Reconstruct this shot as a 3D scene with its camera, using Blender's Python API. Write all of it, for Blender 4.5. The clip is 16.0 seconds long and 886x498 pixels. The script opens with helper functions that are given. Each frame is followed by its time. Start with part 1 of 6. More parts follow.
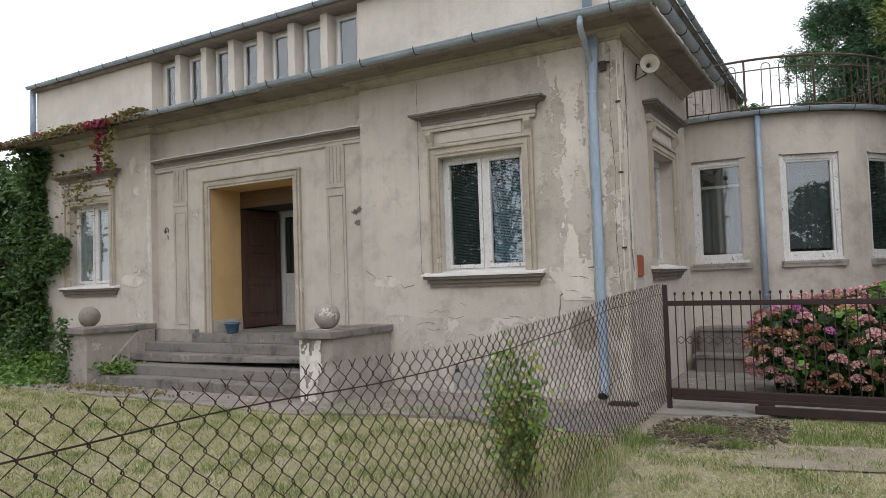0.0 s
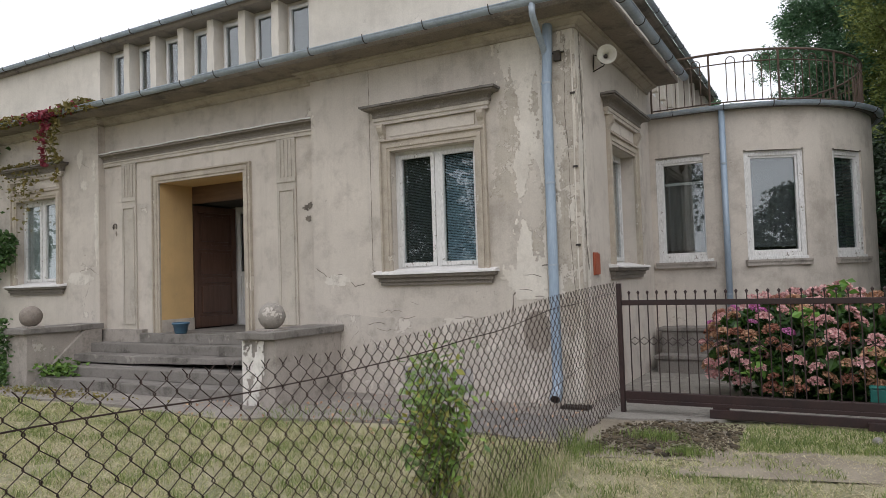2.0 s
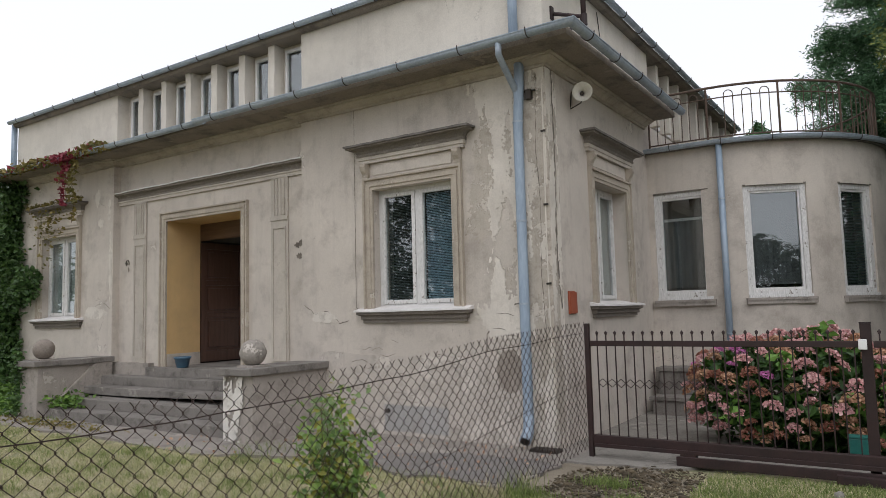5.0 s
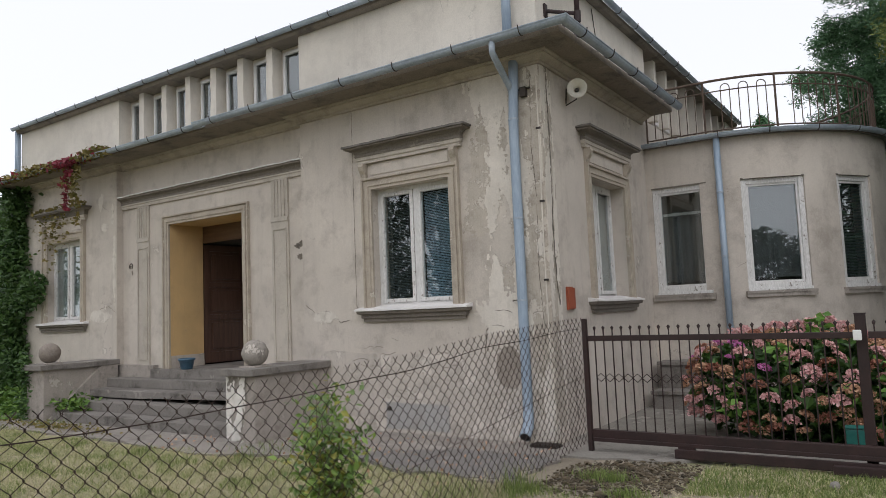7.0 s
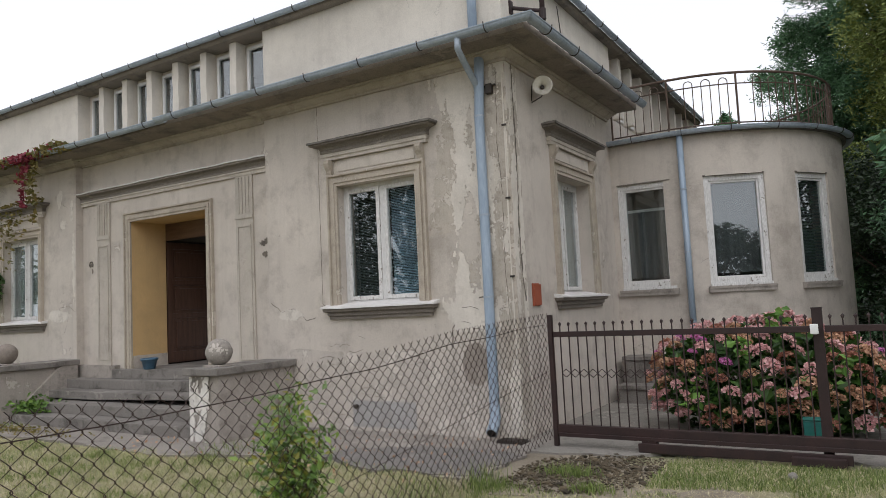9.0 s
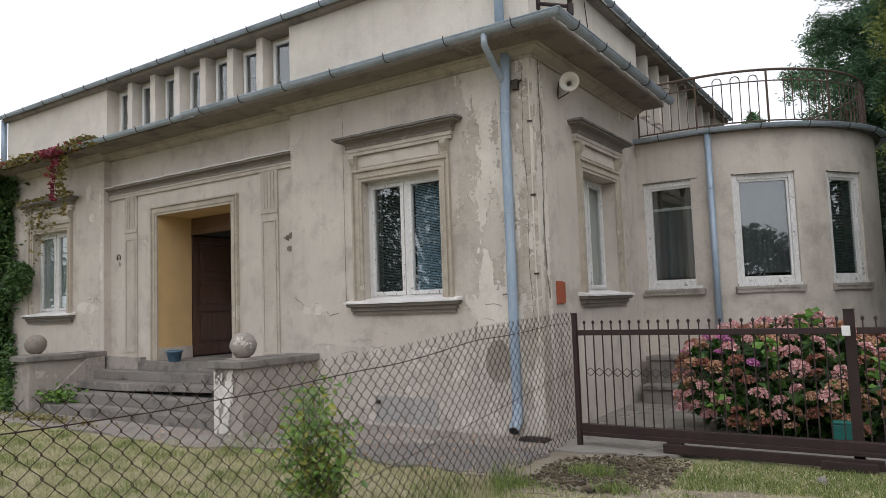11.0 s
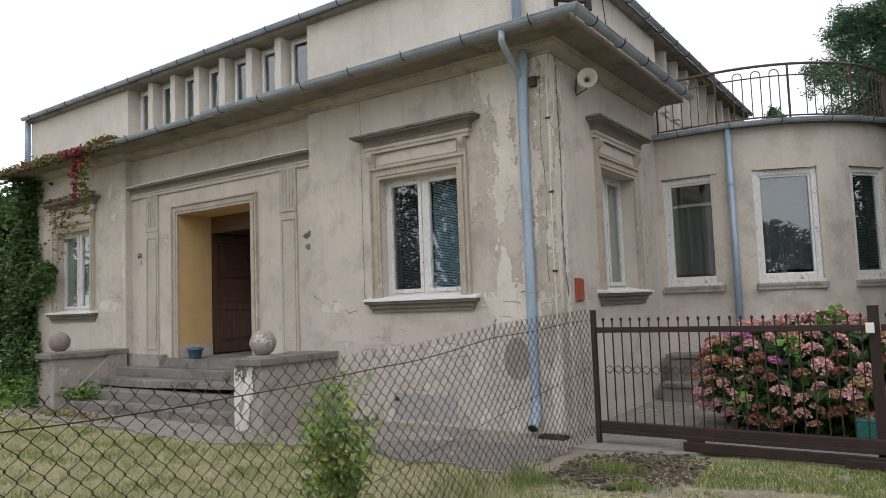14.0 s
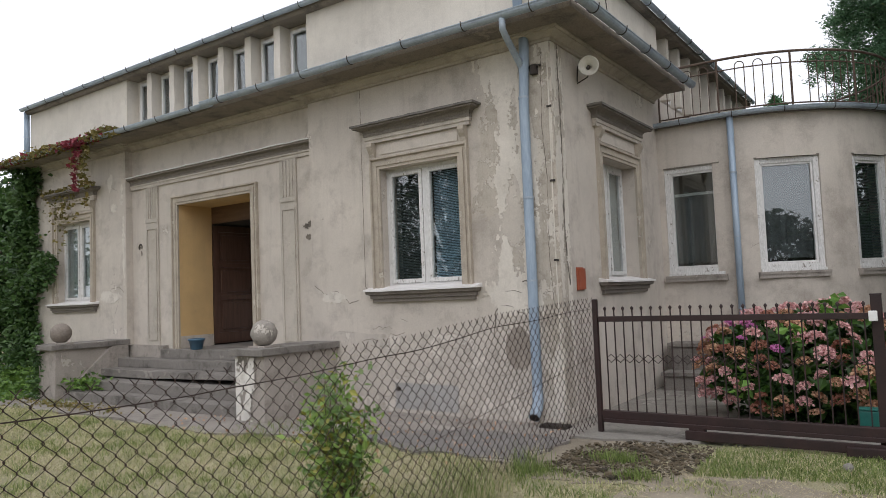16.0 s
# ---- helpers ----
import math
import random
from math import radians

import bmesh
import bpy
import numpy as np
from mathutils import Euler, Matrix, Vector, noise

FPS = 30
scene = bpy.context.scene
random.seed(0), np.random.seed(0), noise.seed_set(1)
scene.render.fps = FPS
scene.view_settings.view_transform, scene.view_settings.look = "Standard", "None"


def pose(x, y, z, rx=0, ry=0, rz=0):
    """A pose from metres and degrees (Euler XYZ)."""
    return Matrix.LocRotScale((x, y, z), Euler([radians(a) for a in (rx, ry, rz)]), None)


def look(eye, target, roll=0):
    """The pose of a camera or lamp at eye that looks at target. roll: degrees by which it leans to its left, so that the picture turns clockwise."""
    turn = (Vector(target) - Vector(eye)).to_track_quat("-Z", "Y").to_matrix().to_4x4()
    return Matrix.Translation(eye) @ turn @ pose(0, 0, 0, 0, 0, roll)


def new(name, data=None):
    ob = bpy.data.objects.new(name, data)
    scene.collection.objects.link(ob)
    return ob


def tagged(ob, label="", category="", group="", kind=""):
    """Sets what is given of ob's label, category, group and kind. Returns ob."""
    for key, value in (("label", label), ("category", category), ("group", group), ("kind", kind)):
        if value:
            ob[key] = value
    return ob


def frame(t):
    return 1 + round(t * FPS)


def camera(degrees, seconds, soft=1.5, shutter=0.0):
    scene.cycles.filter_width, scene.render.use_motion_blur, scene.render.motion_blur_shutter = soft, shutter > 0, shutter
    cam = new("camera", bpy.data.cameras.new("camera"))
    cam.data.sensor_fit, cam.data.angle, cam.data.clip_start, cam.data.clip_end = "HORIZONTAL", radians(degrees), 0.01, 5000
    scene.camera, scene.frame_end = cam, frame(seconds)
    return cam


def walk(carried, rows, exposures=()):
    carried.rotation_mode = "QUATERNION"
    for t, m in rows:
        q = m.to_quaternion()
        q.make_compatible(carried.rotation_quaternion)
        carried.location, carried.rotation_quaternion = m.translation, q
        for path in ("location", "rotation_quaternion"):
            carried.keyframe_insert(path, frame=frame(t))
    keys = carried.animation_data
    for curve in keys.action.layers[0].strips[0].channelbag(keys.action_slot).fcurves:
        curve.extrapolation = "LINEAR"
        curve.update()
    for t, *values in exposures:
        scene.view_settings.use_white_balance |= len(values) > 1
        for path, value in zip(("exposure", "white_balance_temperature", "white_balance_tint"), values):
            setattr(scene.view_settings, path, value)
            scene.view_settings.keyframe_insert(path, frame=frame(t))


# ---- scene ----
cam = camera(64.6, 16.0, soft=0.8)
METRES, EYE, TILT, LEAN, TURN = 2.08, 1.675, 0.0, 0.0, 30.4
PATH = [
    (0, (0.071, 0.095, 1.634), (-0.936, 1.82, 1.719), -1.9),
    (0.5, (0.129, 0.228, 1.663), (-0.88, 1.953, 1.745), -2.0),
    (1, (0.232, 0.331, 1.66), (-0.753, 2.069, 1.735), -1.9),
    (1.5, (0.256, 0.453, 1.624), (-0.708, 2.204, 1.691), -2.0),
    (2, (0.262, 0.647, 1.604), (-0.705, 2.396, 1.686), -1.8),
    (2.5, (0.393, 0.788, 1.599), (-0.563, 2.541, 1.698), -1.6),
    (3, (0.643, 0.917, 1.649), (-0.327, 2.661, 1.772), -1.4),
    (3.5, (0.77, 1.023, 1.618), (-0.23, 2.749, 1.756), -1.3),
    (4, (0.839, 1.167, 1.627), (-0.183, 2.879, 1.773), -1.5),
    (4.5, (0.949, 1.195, 1.65), (-0.106, 2.886, 1.81), -1.5),
    (5, (1.159, 1.177, 1.65), (0.061, 2.839, 1.828), -1.5),
    (7.5, (1.281, 1.196, 1.634), (0.173, 2.852, 1.806), -2.6),
    (8, (1.289, 1.22, 1.637), (0.225, 2.906, 1.803), -2.8),
    (8.5, (1.297, 1.226, 1.638), (0.262, 2.93, 1.801), -2.8),
    (9, (1.299, 1.223, 1.64), (0.258, 2.924, 1.801), -2.8),
    (9.5, (1.285, 1.216, 1.64), (0.228, 2.906, 1.801), -2.5),
    (10, (1.265, 1.226, 1.625), (0.188, 2.903, 1.787), -2.1),
    (12.5, (1.257, 1.228, 1.628), (0.151, 2.887, 1.782), -2.2),
    (13, (1.259, 1.22, 1.627), (0.145, 2.873, 1.787), -2.2),
    (13.5, (1.256, 1.216, 1.63), (0.133, 2.863, 1.791), -2.2),
    (14, (1.255, 1.218, 1.62), (0.121, 2.858, 1.773), -2.1),
    (14.5, (1.248, 1.228, 1.624), (0.104, 2.863, 1.766), -2.0),
    (15, (1.243, 1.245, 1.617), (0.094, 2.877, 1.75), -2.0),
    (15.5, (1.231, 1.249, 1.617), (0.084, 2.883, 1.741), -2.1),
    (16, (1.235, 1.242, 1.615), (0.097, 2.882, 1.74), -2.3),
]
EXPOSURES = [(0, 0.08, 6220, 12), (0.5, 0.0, 6220, 12), (1, 0.0, 6220, 12), (2, 0.08, 6220, 12), (3, -0.09, 6220, 12), (4, -0.03, 6220, 12), (7.5, -0.09, 6220, 12), (10, 0.03, 6220, 12), (12.5, 0.03, 6220, 12), (16, 0.03, 6220, 12)]
walk(cam, [(t, look(eye, target, roll)) for t, eye, target, roll in PATH], EXPOSURES)

# ---- light ----
SUN_EL, SUN_AZ = 50, 215
world = bpy.data.worlds.new("overcast_sky")
scene.world = world
world.use_nodes = True
wn, wl = world.node_tree.nodes, world.node_tree.links
wn.clear()
sky = wn.new("ShaderNodeTexSky")
sky.sky_type, sky.sun_disc = "NISHITA", False
sky.sun_elevation, sky.sun_rotation = radians(SUN_EL), radians(SUN_AZ)
grey = wn.new("ShaderNodeHueSaturation")
grey.inputs["Saturation"].default_value = 0.10
veil = wn.new("ShaderNodeMix")
veil.data_type = "RGBA"
veil.inputs[0].default_value = 0.75
veil.inputs[7].default_value = (9.75, 9.8, 10.0, 1)
bg = wn.new("ShaderNodeBackground")
bg.inputs[1].default_value = 0.125
wo = wn.new("ShaderNodeOutputWorld")
wl.new(sky.outputs[0], grey.inputs["Color"])
wl.new(grey.outputs[0], veil.inputs[6])
wl.new(veil.outputs[2], bg.inputs[0])
wl.new(bg.outputs[0], wo.inputs[0])
sun = new("sun", bpy.data.lights.new("sun", "SUN"))
sun.data.energy, sun.data.angle, sun.data.color = 1.3, radians(70), (1, 0.97, 0.93)
sun.matrix_world = look((0, 0, 0), (-0.46, 0.54, -1.0))


# ---- materials ----
def nodes_of(name):
    m = bpy.data.materials.new(name)
    m.use_nodes = True
    nt = m.node_tree
    return m, nt.nodes, nt.links, nt.nodes["Principled BSDF"]


def noise_tex(n, l, coord, scale, detail=6, rough=0.55, stretch=None):
    t = n.new("ShaderNodeTexNoise")
    t.inputs["Scale"].default_value, t.inputs["Detail"].default_value, t.inputs["Roughness"].default_value = scale, detail, rough
    if stretch:
        mp = n.new("ShaderNodeMapping")
        mp.inputs["Scale"].default_value = stretch
        l.new(coord, mp.inputs["Vector"])
        coord = mp.outputs[0]
    l.new(coord, t.inputs["Vector"])
    return t.outputs["Fac"]


def ramp(n, l, fac, stops):
    r = n.new("ShaderNodeValToRGB")
    e = r.color_ramp.elements
    while len(e) < len(stops):
        e.new(0.5)
    for k, (p, c) in zip(e, stops):
        k.position, k.color = p, (*c, 1) if len(c) == 3 else c
    l.new(fac, r.inputs[0])
    return r.outputs[0]


def mask(n, l, fac, lo, hi):
    r = n.new("ShaderNodeMapRange")
    r.inputs[1].default_value, r.inputs[2].default_value = lo, hi
    l.new(fac, r.inputs[0])
    return r.outputs[0]


def blend(n, l, fac, a, b, mode="MIX"):
    x = n.new("ShaderNodeMix")
    x.data_type, x.blend_type = "RGBA", mode
    for v, s in ((fac, x.inputs[0]), (a, x.inputs[6]), (b, x.inputs[7])):
        if isinstance(v, (int, float)):
            s.default_value = v
        elif isinstance(v, tuple):
            s.default_value = (*v, 1)
        else:
            l.new(v, s)
    return x.outputs[2]


def maths(n, l, op, a, b):
    x = n.new("ShaderNodeMath")
    x.operation = op
    for v, s in ((a, x.inputs[0]), (b, x.inputs[1])):
        if isinstance(v, (int, float)):
            s.default_value = v
        else:
            l.new(v, s)
    return x.outputs[0]


def bumped(n, l, bsdf, height, strength, dist=0.01):
    b = n.new("ShaderNodeBump")
    b.inputs["Strength"].default_value, b.inputs["Distance"].default_value = strength, dist
    l.new(height, b.inputs["Height"])
    l.new(b.outputs[0], bsdf.inputs["Normal"])


def simple(name, dark, light, rough=0.7, metal=0.0, big=1.5, fine=40, bump=0.15, stretch=None, vary=0.0, dist=0.004):
    """Two scales of noise between two colours, with fine relief; vary: difference from piece to piece."""
    m, n, l, b = nodes_of(name)
    co = n.new("ShaderNodeTexCoord").outputs["Object"]
    a, f = noise_tex(n, l, co, big, 5, 0.6, stretch), noise_tex(n, l, co, fine, 4, 0.6, stretch)
    mix = maths(n, l, "ADD", maths(n, l, "MULTIPLY", a, 0.6), maths(n, l, "MULTIPLY", f, 0.4))
    if vary:
        rnd = n.new("ShaderNodeNewGeometry").outputs["Random Per Island"]
        mix = maths(n, l, "ADD", mix, maths(n, l, "MULTIPLY", maths(n, l, "SUBTRACT", rnd, 0.5), vary))
    l.new(ramp(n, l, mix, [(0.32, dark), (0.68, light)]), b.inputs["Base Color"])
    b.inputs["Roughness"].default_value, b.inputs["Metallic"].default_value = rough, metal
    if bump:
        bumped(n, l, b, mix, bump, dist)
    return m


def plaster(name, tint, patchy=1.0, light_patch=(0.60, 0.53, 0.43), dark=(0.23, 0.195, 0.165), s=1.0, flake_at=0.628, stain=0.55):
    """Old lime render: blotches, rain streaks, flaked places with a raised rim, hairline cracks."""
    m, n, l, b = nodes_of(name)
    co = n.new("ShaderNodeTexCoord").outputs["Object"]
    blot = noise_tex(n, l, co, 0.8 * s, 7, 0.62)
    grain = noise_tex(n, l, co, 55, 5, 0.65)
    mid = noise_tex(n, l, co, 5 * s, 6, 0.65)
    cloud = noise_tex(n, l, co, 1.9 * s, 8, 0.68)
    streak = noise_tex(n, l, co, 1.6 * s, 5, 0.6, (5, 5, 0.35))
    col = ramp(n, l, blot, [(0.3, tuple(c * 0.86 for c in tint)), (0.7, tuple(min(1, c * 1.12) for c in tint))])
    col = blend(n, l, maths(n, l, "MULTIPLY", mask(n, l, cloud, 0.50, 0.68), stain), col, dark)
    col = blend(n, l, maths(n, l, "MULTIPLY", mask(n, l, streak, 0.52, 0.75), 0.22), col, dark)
    col = blend(n, l, maths(n, l, "MULTIPLY", mask(n, l, mid, 0.5, 0.72), 0.22), col, tuple(c * 0.7 for c in tint))
    flake = maths(n, l, "ADD", maths(n, l, "MULTIPLY", noise_tex(n, l, co, 1.1 * s, 7, 0.62), 0.75), maths(n, l, "MULTIPLY", noise_tex(n, l, co, 9 * s, 6, 0.6), 0.25))
    fl = mask(n, l, flake, flake_at, flake_at + 0.012)
    rim = maths(n, l, "MULTIPLY", mask(n, l, flake, flake_at - 0.012, flake_at), mask(n, l, flake, flake_at + 0.016, flake_at))
    col = blend(n, l, maths(n, l, "MULTIPLY", rim, 0.55 * patchy), col, (0.13, 0.11, 0.09))
    col = blend(n, l, maths(n, l, "MULTIPLY", fl, 0.75 * patchy), col, light_patch)
    vor = n.new("ShaderNodeTexVoronoi")
    vor.feature = "DISTANCE_TO_EDGE"
    vor.inputs["Scale"].default_value = 1.3 * s
    warp = n.new("ShaderNodeMix")
    warp.data_type = "VECTOR"
    warp.inputs[0].default_value = 0.12
    wnz = n.new("ShaderNodeTexNoise")
    wnz.inputs["Scale"].default_value, wnz.inputs["Detail"].default_value = 6, 6
    l.new(co, wnz.inputs["Vector"])
    l.new(co, warp.inputs[4])
    l.new(wnz.outputs["Color"], warp.inputs[5])
    l.new(warp.outputs[1], vor.inputs["Vector"])
    crack = maths(n, l, "MULTIPLY", mask(n, l, vor.outputs["Distance"], 0.006, 0.001), mask(n, l, noise_tex(n, l, co, 0.9, 3), 0.64, 0.68))
    col = blend(n, l, maths(n, l, "MULTIPLY", crack, 0.75 * patchy), col, (0.10, 0.085, 0.07))
    col = blend(n, l, 0.16, col, ramp(n, l, grain, [(0.3, (0.15, 0.13, 0.11)), (0.7, (0.7, 0.64, 0.55))]))
    l.new(col, b.inputs["Base Color"])
    b.inputs["Roughness"].default_value = 0.92
    h = maths(n, l, "ADD", maths(n, l, "MULTIPLY", grain, 0.25), maths(n, l, "MULTIPLY", mid, 0.5))
    h = maths(n, l, "SUBTRACT", maths(n, l, "SUBTRACT", h, maths(n, l, "MULTIPLY", fl, 0.35)), maths(n, l, "MULTIPLY", crack, 0.6))
    bumped(n, l, b, h, 0.5, 0.012)
    return m


def glass(name, tint=(0.8, 0.85, 0.85)):
    m, n, l, b = nodes_of(name)
    out = n["Material Output"]
    gl, tr, mx, fr = (n.new("ShaderNode" + k) for k in ("BsdfGlossy", "BsdfTransparent", "MixShader", "LayerWeight"))
    gl.inputs["Roughness"].default_value = 0.02
    tr.inputs[0].default_value = (*tint, 1)
    fr.inputs[0].default_value = 0.5
    l.new(maths(n, l, "ADD", maths(n, l, "POWER", fr.outputs["Facing"], 4.0), 0.155), mx.inputs[0])
    l.new(tr.outputs[0], mx.inputs[1])
    l.new(gl.outputs[0], mx.inputs[2])
    l.new(mx.outputs[0], out.inputs[0])
    return m


def flaking():
    """White paint coming off grey wood in small chips."""
    m, n, l, b = nodes_of("chipped_white_paint")
    co = n.new("ShaderNodeTexCoord").outputs["Object"]
    chip = noise_tex(n, l, co, 14, 8, 0.7, (1, 1, 0.6))
    fine = noise_tex(n, l, co, 60, 4, 0.6, (1, 1, 0.3))
    paint = ramp(n, l, fine, [(0.3, (0.50, 0.49, 0.475)), (0.7, (0.72, 0.71, 0.69))])
    wood = ramp(n, l, fine, [(0.3, (0.17, 0.15, 0.13)), (0.7, (0.36, 0.33, 0.29))])
    k = mask(n, l, chip, 0.60, 0.615)
    l.new(blend(n, l, k, paint, wood), b.inputs["Base Color"])
    b.inputs["Roughness"].default_value = 0.7
    bumped(n, l, b, maths(n, l, "SUBTRACT", fine, k), 0.4, 0.004)
    return m


M_WALL = plaster("weathered_plaster", (0.545, 0.492, 0.432), 1.0, (0.68, 0.63, 0.56))
M_UPPER = plaster("upper_plaster", (0.625, 0.58, 0.51), 0.5, (0.74, 0.70, 0.625), (0.33, 0.29, 0.25), 1.0, 0.64, 0.3)
# mouldings darker than the render: shadow of coves and undersides is in the colour
M_TRIM = plaster("shaded_moulding_plaster", (0.14, 0.12, 0.10), 0.6, (0.33, 0.295, 0.25), (0.07, 0.06, 0.05), 2.0)
M_ARCH = plaster("surround_plaster", (0.42, 0.365, 0.295), 0.9, (0.62, 0.57, 0.49), (0.20, 0.17, 0.135), 2.0, 0.60)
M_PIL = plaster("pilaster_plaster", (0.47, 0.425, 0.365), 0.7, (0.60, 0.56, 0.49), (0.22, 0.19, 0.16), 1.6)
# soffit: real stains, over a base darkened to carry the underside's shade
M_SOFFIT = plaster("shaded_soffit_plaster", (0.18, 0.147, 0.116), 0.8, (0.30, 0.255, 0.21), (0.025, 0.019, 0.015), 1.1, 0.62, 0.95)
M_COVE = plaster("cove_plaster", (0.42, 0.37, 0.305), 0.7, (0.52, 0.47, 0.40), (0.13, 0.105, 0.085), 1.3, 0.62, 0.6)
M_YELLOW = plaster("ochre_reveal_paint", (0.66, 0.43, 0.17), 0.6, (0.52, 0.44, 0.33), (0.40, 0.26, 0.11), 1.5, 0.66, 0.25)
M_STEP = plaster("grey_step_concrete", (0.155, 0.142, 0.132), 0.8, (0.29, 0.27, 0.245), (0.018, 0.016, 0.014), 1.5, 0.60, 1.0)
M_PIER = plaster("pier_cement", (0.32, 0.285, 0.255), 0.9, (0.50, 0.46, 0.41), (0.09, 0.08, 0.07), 2.2, 0.60, 0.7)
M_WHITEPATCH = plaster("white_limewash", (0.74, 0.71, 0.66), 1.0, (0.40, 0.36, 0.31), (0.45, 0.41, 0.36), 4.0, 0.58)
M_LEDGE = simple("sill_sheet", (0.56, 0.53, 0.51), (0.80, 0.78, 0.76), 0.55, 0.0, 3, 50, 0.1)
M_BOLE = simple("crumbling_capping", (0.10, 0.09, 0.08), (0.22, 0.20, 0.18), 0.95, 0, 6, 60, 0.4)
M_ZINC = simple("blue_grey_zinc", (0.22, 0.265, 0.315), (0.42, 0.475, 0.535), 0.45, 0.12, 3, 30, 0.05)
M_PIPE = simple("pale_blue_downpipe", (0.20, 0.265, 0.34), (0.36, 0.43, 0.51), 0.5, 0.15, 4, 40, 0.06, (1, 1, 0.2))
M_DARKMETAL = simple("dark_iron", (0.025, 0.022, 0.02), (0.07, 0.055, 0.045), 0.6, 0.3, 6, 60, 0.2)
M_RUST = simple("rusty_wire", (0.016, 0.009, 0.007), (0.05, 0.026, 0.019), 0.75, 0.2, 5, 60, 0.1)
M_GATE = simple("brown_gate_paint", (0.011, 0.005, 0.0045), (0.036, 0.015, 0.013), 0.6, 0.0, 5, 60, 0.15)
M_RAIL = simple("rusty_railing_paint", (0.05, 0.032, 0.022), (0.13, 0.085, 0.06), 0.7, 0.1, 5, 60, 0.15)
M_WHITE = simple("flaking_white_paint", (0.50, 0.49, 0.475), (0.74, 0.73, 0.715), 0.55, 0, 6, 35, 0.25, (1, 1, 0.4))
M_WORN = flaking()
M_WOOD = simple("dark_door_wood", (0.05, 0.026, 0.018), (0.13, 0.07, 0.05), 0.3, 0, 3, 30, 0.2, (6, 6, 0.5))
M_BLIND = simple("blue_blind_slats", (0.38, 0.54, 0.66), (0.56, 0.72, 0.82), 0.5, 0, 2, 10, 0)
M_BLIND2 = simple("grey_blind_slats", (0.09, 0.10, 0.108), (0.16, 0.175, 0.185), 0.6, 0, 2, 10, 0)
M_CURTAIN = simple("sheer_grey_curtain", (0.07, 0.07, 0.072), (0.16, 0.16, 0.165), 0.9, 0, 2, 30, 0.1, (8, 8, 0.2))
# near-black: the lack of light indoors is put into this colour
M_INSIDE = simple("unlit_interior_dark", (0.03, 0.03, 0.032), (0.06, 0.058, 0.055), 0.9, 0, 1, 8, 0)
M_GLASS = glass("window_glass")
M_PLATE = simple("red_brown_plate", (0.24, 0.055, 0.025), (0.36, 0.095, 0.045), 0.5, 0, 4, 40, 0.1)
M_HORN = simple("off_white_horn", (0.55, 0.52, 0.45), (0.72, 0.69, 0.62), 0.5, 0, 5, 40, 0.05)
M_BALL2 = plaster("brown_ball_cement", (0.20, 0.165, 0.14), 0.6, (0.27, 0.235, 0.20), (0.09, 0.075, 0.065), 4.0, 0.62, 0.6)
M_BALL = plaster("patched_ball_cement", (0.27, 0.245, 0.22), 1.0, (0.58, 0.53, 0.47), (0.06, 0.05, 0.043), 4.0, 0.56, 0.85)
M_POT = simple("blue_glazed_pot", (0.03, 0.075, 0.13), (0.075, 0.155, 0.225), 0.35, 0, 5, 40, 0.1)
M_GREENBOX = simple("green_plastic", (0.01, 0.10, 0.085), (0.025, 0.17, 0.14), 0.45, 0, 3, 30, 0.05)
M_LATCH = simple("white_latch_plastic", (0.68, 0.68, 0.66), (0.82, 0.82, 0.8), 0.45, 0, 5, 30, 0)
M_STEM = simple("brown_stem", (0.07, 0.055, 0.03), (0.17, 0.13, 0.08), 0.85, 0, 6, 60, 0.2)
M_BARK = simple("conifer_bark", (0.05, 0.035, 0.025), (0.14, 0.10, 0.07), 0.95, 0, 3, 20, 0.6, (1, 1, 0.3), 0, 0.03)


def leafy(name, dark, light, rough=0.5, soft=0.25):
    """Leaf colour by piece, with some light passing through."""
    m, n, l, b = nodes_of(name)
    rnd = n.new("ShaderNodeNewGeometry").outputs["Random Per Island"]
    co = n.new("ShaderNodeTexCoord").outputs["Object"]
    f = maths(n, l, "ADD", maths(n, l, "MULTIPLY", rnd, 0.7), maths(n, l, "MULTIPLY", noise_tex(n, l, co, 2.5, 4), 0.4))
    c = ramp(n, l, f, [(0.15, dark), (0.9, light)])
    l.new(c, b.inputs["Base Color"])
    b.inputs["Roughness"].default_value = rough
    tr, mx = n.new("ShaderNodeBsdfTranslucent"), n.new("ShaderNodeMixShader")
    l.new(c, tr.inputs[0])
    mx.inputs[0].default_value = soft
    l.new(b.outputs[0], mx.inputs[1])
    l.new(tr.outputs[0], mx.inputs[2])
    l.new(mx.outputs[0], n["Material Output"].inputs[0])
    return m


M_GRASS = leafy("lawn_blades", (0.165, 0.195, 0.06), (0.52, 0.515, 0.255), 0.7)
M_DRY = leafy("dry_straw", (0.35, 0.30, 0.18), (0.66, 0.59, 0.39), 0.8)
M_FRESH = leafy("fresh_grass", (0.075, 0.13, 0.022), (0.25, 0.31, 0.09), 0.6)
M_IVY = leafy("ivy_leaves", (0.022, 0.058, 0.014), (0.085, 0.16, 0.04), 0.5)
M_CREEPER = leafy("olive_creeper", (0.10, 0.10, 0.025), (0.26, 0.20, 0.06), 0.6)
M_REDCREEP = leafy("red_creeper", (0.11, 0.012, 0.022), (0.30, 0.045, 0.07), 0.55)
M_SHRUB = leafy("bright_shrub_leaves", (0.10, 0.20, 0.03), (0.33, 0.47, 0.12), 0.5, 0.45)
M_SHRUBDULL = leafy("grey_green_shrub_leaves", (0.09, 0.18, 0.045), (0.33, 0.44, 0.20), 0.5, 0.45)
